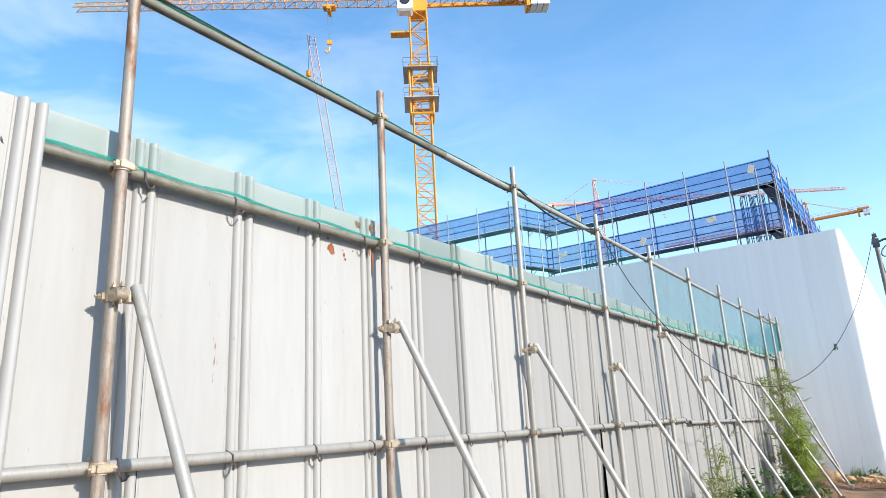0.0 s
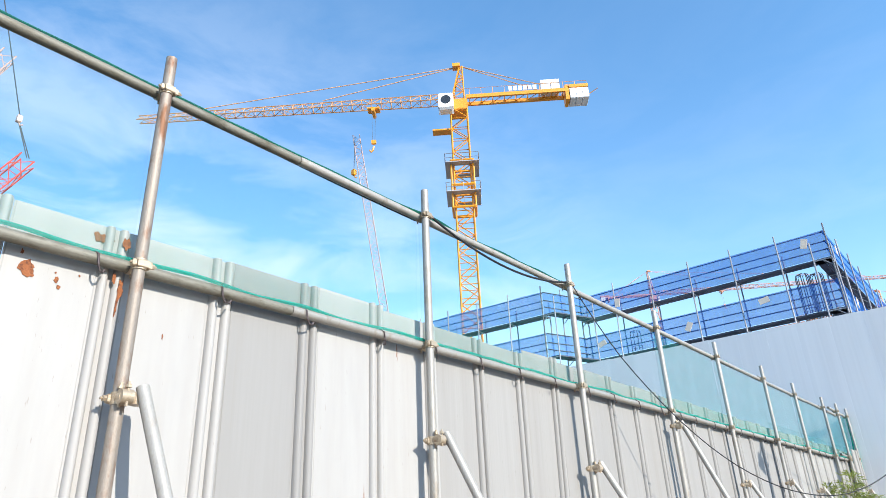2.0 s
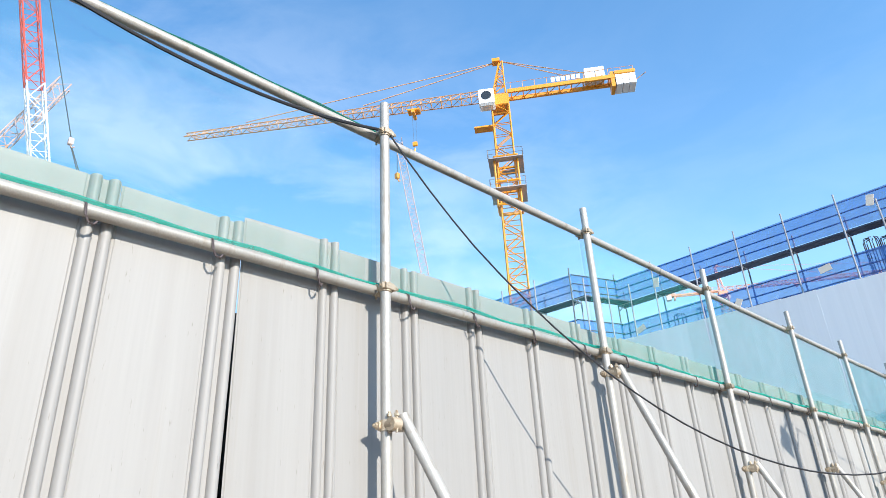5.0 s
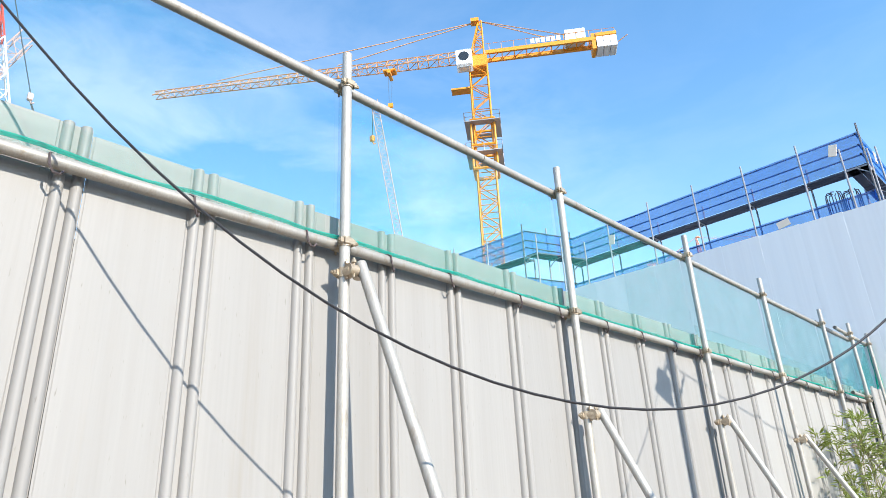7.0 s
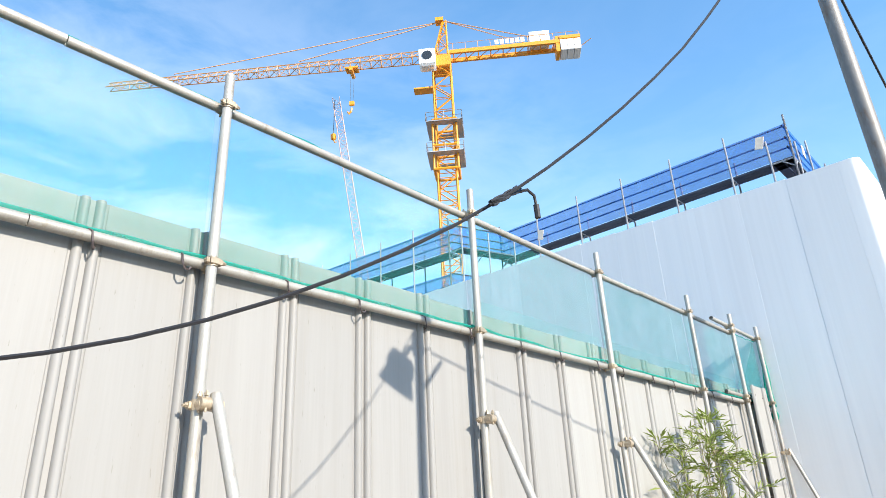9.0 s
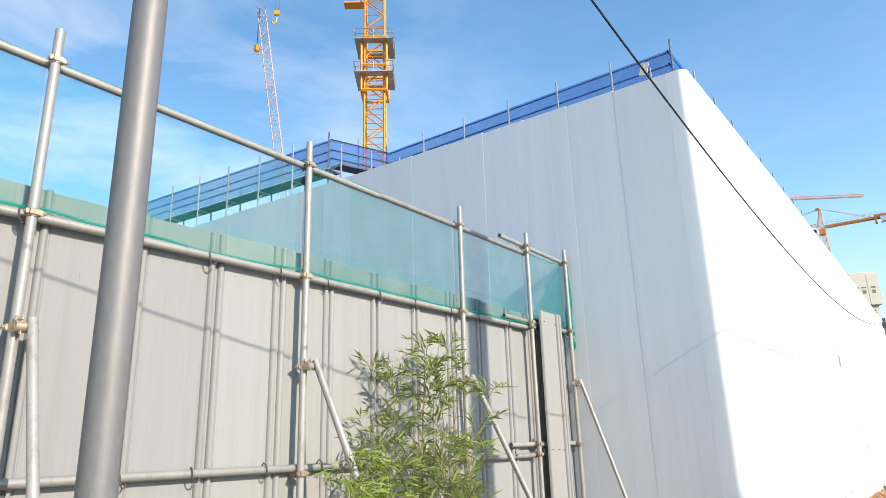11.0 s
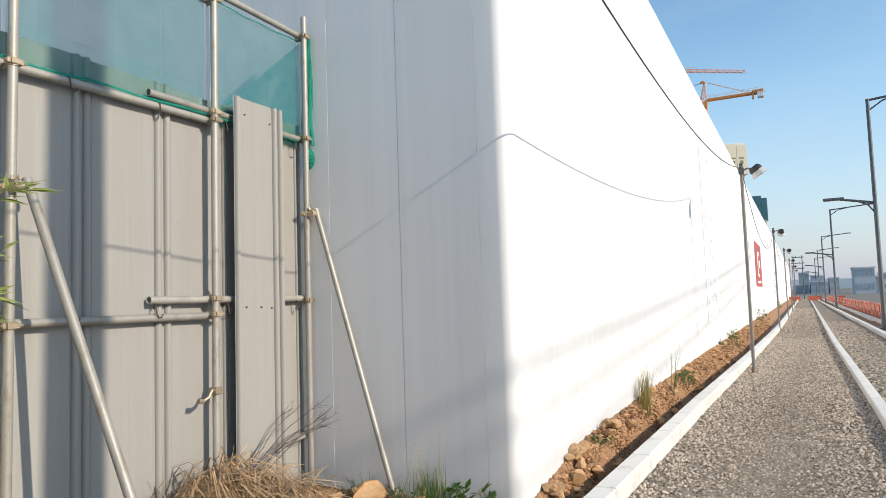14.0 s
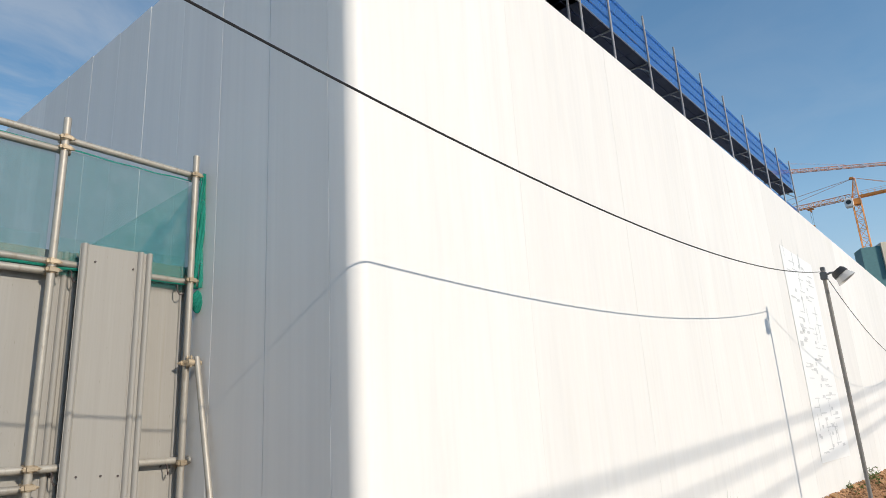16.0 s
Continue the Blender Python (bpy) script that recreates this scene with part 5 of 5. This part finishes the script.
# heap of dry grass at the end of the fence
random.seed(61)
g = Geo()
for i in range(2600):
    a = random.uniform(0, 2 * math.pi)
    r = random.random() ** .6
    px, py = math.cos(a) * r * .42, math.sin(a) * r * .68
    top = .5 * math.exp(-(r * 1.15) ** 2) * random.uniform(.3, 1.05)
    p = Vector((px, py, top))
    b = random.uniform(0, 2 * math.pi)
    ln = random.uniform(.12, .34)
    d = Vector((math.cos(b), math.sin(b), random.uniform(-.35, .45)))
    side = Vector((-math.sin(b), math.cos(b), .3)).normalized() * random.uniform(.0018, .004)
    p1 = p + d * ln * .5 + Vector((0, 0, random.uniform(0, .06)))
    p2 = p + d * ln + Vector((0, 0, -random.uniform(0, .12)))
    k = len(g.v)
    for q in (p, p1, p2):
        q.z = max(q.z, -.02)
        g.v += [tuple(q - side), tuple(q + side)]
    g.f += [(k, k + 1, k + 3, k + 2), (k + 2, k + 3, k + 5, k + 4)]
heap = part("dry_grass_heap", g, M_straw, m=pose(.28, 16.32, .05))
tagged(heap, "tangled heap of dry brown grass stalks at the fence's end", "dry grass", kind="stuff")
random.seed(62)
g = Geo()
for i in range(9):
    p = Vector((.1 + random.uniform(-.05, .1), 16.6 + random.uniform(-.1, .1), .35))
    tip = p + Vector((random.uniform(-.05, .3), random.uniform(.35, .85), random.uniform(.15, .5)))
    mid = p.lerp(tip, .5) + Vector((0, 0, .06))
    g.tube([p, mid, tip], .004, 4, .0015)
    for j in range(4):
        f = random.uniform(.4, .95)
        o = mid.lerp(tip, f)
        g.tube([o, o + Vector((random.uniform(-.05, .08), random.uniform(.02, .12), random.uniform(-.04, .1)))], .002, 3, .001)
tagged(part("dry_twig", g, M_rebar), "bare brown twigs sticking out of dry grass", "twigs")

# ---- rocks ----
def rock_mesh(seed):
    random.seed(seed)
    bm = bmesh.new()
    for i in range(16):
        v = Vector((random.gauss(0, 1), random.gauss(0, 1), random.gauss(0, 1))).normalized()
        bm.verts.new((v.x * random.uniform(.4, .56), v.y * random.uniform(.36, .5), v.z * random.uniform(.26, .36)))
    bmesh.ops.convex_hull(bm, input=bm.verts)
    for v in [v for v in bm.verts if not v.link_faces]:
        bm.verts.remove(v)
    bmesh.ops.bevel(bm, geom=bm.edges[:], offset=.004, segments=1, affect="EDGES")
    me = bpy.data.meshes.new("rock")
    bm.to_mesh(me)
    bm.free()
    me.materials.append(M_rock)
    return me


rocks = [rock_mesh(70 + i) for i in range(9)]


def put_rock(x, y, z, s):
    ob = new("rock", random.choice(rocks))
    ob.matrix_basis = pose(x, y, z, random.uniform(-25, 25), random.uniform(-25, 25), random.uniform(0, 360)) @ Matrix.Diagonal((s, s, s * random.uniform(.8, 1.1), 1))
    tagged(ob, "broken ochre rock lying in red-brown soil", "rock", "rocks along the wall")


random.seed(81)
for i in range(120):
    x, y = random.uniform(.45, 1.95), 17.42 - abs(random.gauss(0, .5))
    put_rock(x, y, .06 + .05 * (1 - x / 2), random.choice((.06, .08, .1, .13, .17, .2)))
put_rock(.72, 17.2, .16, .3)
put_rock(1.35, 17.1, .12, .24)
put_rock(.95, 16.8, .1, .26)
put_rock(1.2, 16.75, .1, .22)
for i in range(172):
    y = 17.9 + 34 * random.random() ** 1.9
    s_ = random.uniform(.08, .72)
    x = wall_x(y) + (kerb_x(y) - wall_x(y)) * s_
    put_rock(x, y, bank(s_, y) + .02 + grade(y), random.choice((.05, .07, .1, .13, .17)) * (1.15 - .5 * s_))

# loose stones on the gravel
def stones(name, n, fx0, fx1, y0, y1, power, s0, s1, label, z=0.0, mat=None):
    rng = np.random.default_rng(91 + n)
    oct_v = np.array([(1, 0, 0), (-1, 0, 0), (0, 1, 0), (0, -1, 0), (0, 0, .7), (0, 0, -.7)], float)
    oct_f = np.array([(0, 2, 4), (2, 1, 4), (1, 3, 4), (3, 0, 4), (2, 0, 5), (1, 2, 5), (3, 1, 5), (0, 3, 5)])
    y = y0 + (y1 - y0) * rng.random(n) ** power
    x0 = np.array([fx0(v) for v in y])
    x1 = np.array([fx1(v) for v in y])
    u = rng.random(n)
    x = x0 + (x1 - x0) * u
    s = rng.uniform(s0, s1, n) * (1 + .05 * (y - y0)) * (.6 + .65 * np.abs(2 * u - 1))
    ang = rng.uniform(0, 6.283, n)
    v = oct_v[None] * (0.75 + 0.5 * rng.random((n, 6, 1)))
    v = v * s[:, None, None]
    ca, sa = np.cos(ang)[:, None], np.sin(ang)[:, None]
    vx = v[..., 0] * ca - v[..., 1] * sa
    vy = v[..., 0] * sa + v[..., 1] * ca
    tilt = rng.uniform(-.5, .5, n)[:, None]
    vz = v[..., 2] + vx * tilt
    out = np.stack([vx + x[:, None], vy + y[:, None], vz + (np.array([z(a, b) for a, b in zip(x, y)])[:, None] if callable(z) else z) + s[:, None] * .25], -1).reshape(-1, 3)
    f = (oct_f[None] + 6 * np.arange(n)[:, None, None]).reshape(-1, 3)
    me = bpy.data.meshes.new(name)
    me.from_pydata(out.tolist(), [], f.tolist())
    me.materials.append(mat or M_stone)
    ob = new(name, me)
    return lay_on_grade(tagged(ob, label, "gravel", kind="stuff"))


stones("gravel", 60000, lambda y: kerb_x(y) + .17, lambda y: kerb2_x(y) - .01, 14.5, 36, 1.5, .005, .0155, "loose grey crushed stones on the path")
stones("gravel", 7000, lambda y: kerb2_x(y) + .18, lambda y: kerb3_x(y) - .01, 22, 48, 1.3, .012, .022, "loose grey crushed stones on the lane")
stones("gravel", 9000, lambda y: kerb_x(y) + .17, lambda y: kerb2_x(y) - .01, 33, 75, 1.4, .012, .022, "loose grey crushed stones farther along the path")
stones("soil_crumbs", 3500, lambda y: .1, lambda y: kerb_x(17.6) - .02, 15.5, 17.5, 1.0, .008, .025, "loose clods of red-brown soil", z=.05, mat=M_soil)
stones("soil_crumbs", 15000, wall_x, lambda y: kerb_x(y) - .01, 17.6, 46, 1.6, .008, .03, "broken clods of red-brown soil on the bank",
       z=lambda x, y: bank((x - wall_x(y) + .12) / (kerb_x(y) + .06 - wall_x(y) + .12), y), mat=M_clod)

# second loose sheet near the fence's start
sheet2 = part("steel_sheet", None, M_panel_old, mesh=panel_me[M_panel_old.name], m=pose(-0.085, 0.08, 0.05, 0, 1.35, 0) @ Matrix.Diagonal((0.7, 0.5, 2.87, 1)))
tagged(sheet2, "single pale steel fence sheet slipped in front of the top rail", "sheet")

# dark columns of bare reinforcement on the building
def rebar_column(at, n=8, h=1.5, r=.22):
    t = thing("rebar_column", "dark bundle of bare reinforcing bars rising above the deck", "rebar", at, "reinforcement columns")
    for i in range(n):
        a = 2 * math.pi * i / n
        x, y = r * math.cos(a), r * math.sin(a)
        part("bar", Geo().tube([(x, y, 0), (x, y, h - .1), (x * .9, y * .9, h), (x * .4 + .05, y * .4, h + .02)], .016, 5), M_rebar, t)
    for k in range(3):
        z = .3 + k * .4
        part("tie", Geo().tube([(r * math.cos(a), r * math.sin(a), z) for a in np.linspace(0, 6.283, 13)], .01, 4), M_rebar, t)
    return t


for x, y, h in ((-1.15, 26.95, 2.3), (-1.6, 26.95, 2.4), (-7.3, 26.95, 1.75), (-8.2, 26.95, 1.75)):
    rebar_column((x, y, 7.5), h=h)
bl = thing("building", "bare grey concrete storey of a building under construction", "building", (-6.3, 32.0, 0))
part("slab", Geo().box((-10, -5.3, 7.2), (5.7, 12.5, 7.5)), M_kerb, bl)
part("wall", Geo().box((-9.9, -5.0, -0.1), (5.4, 12.3, 7.2)), M_kerb, bl)
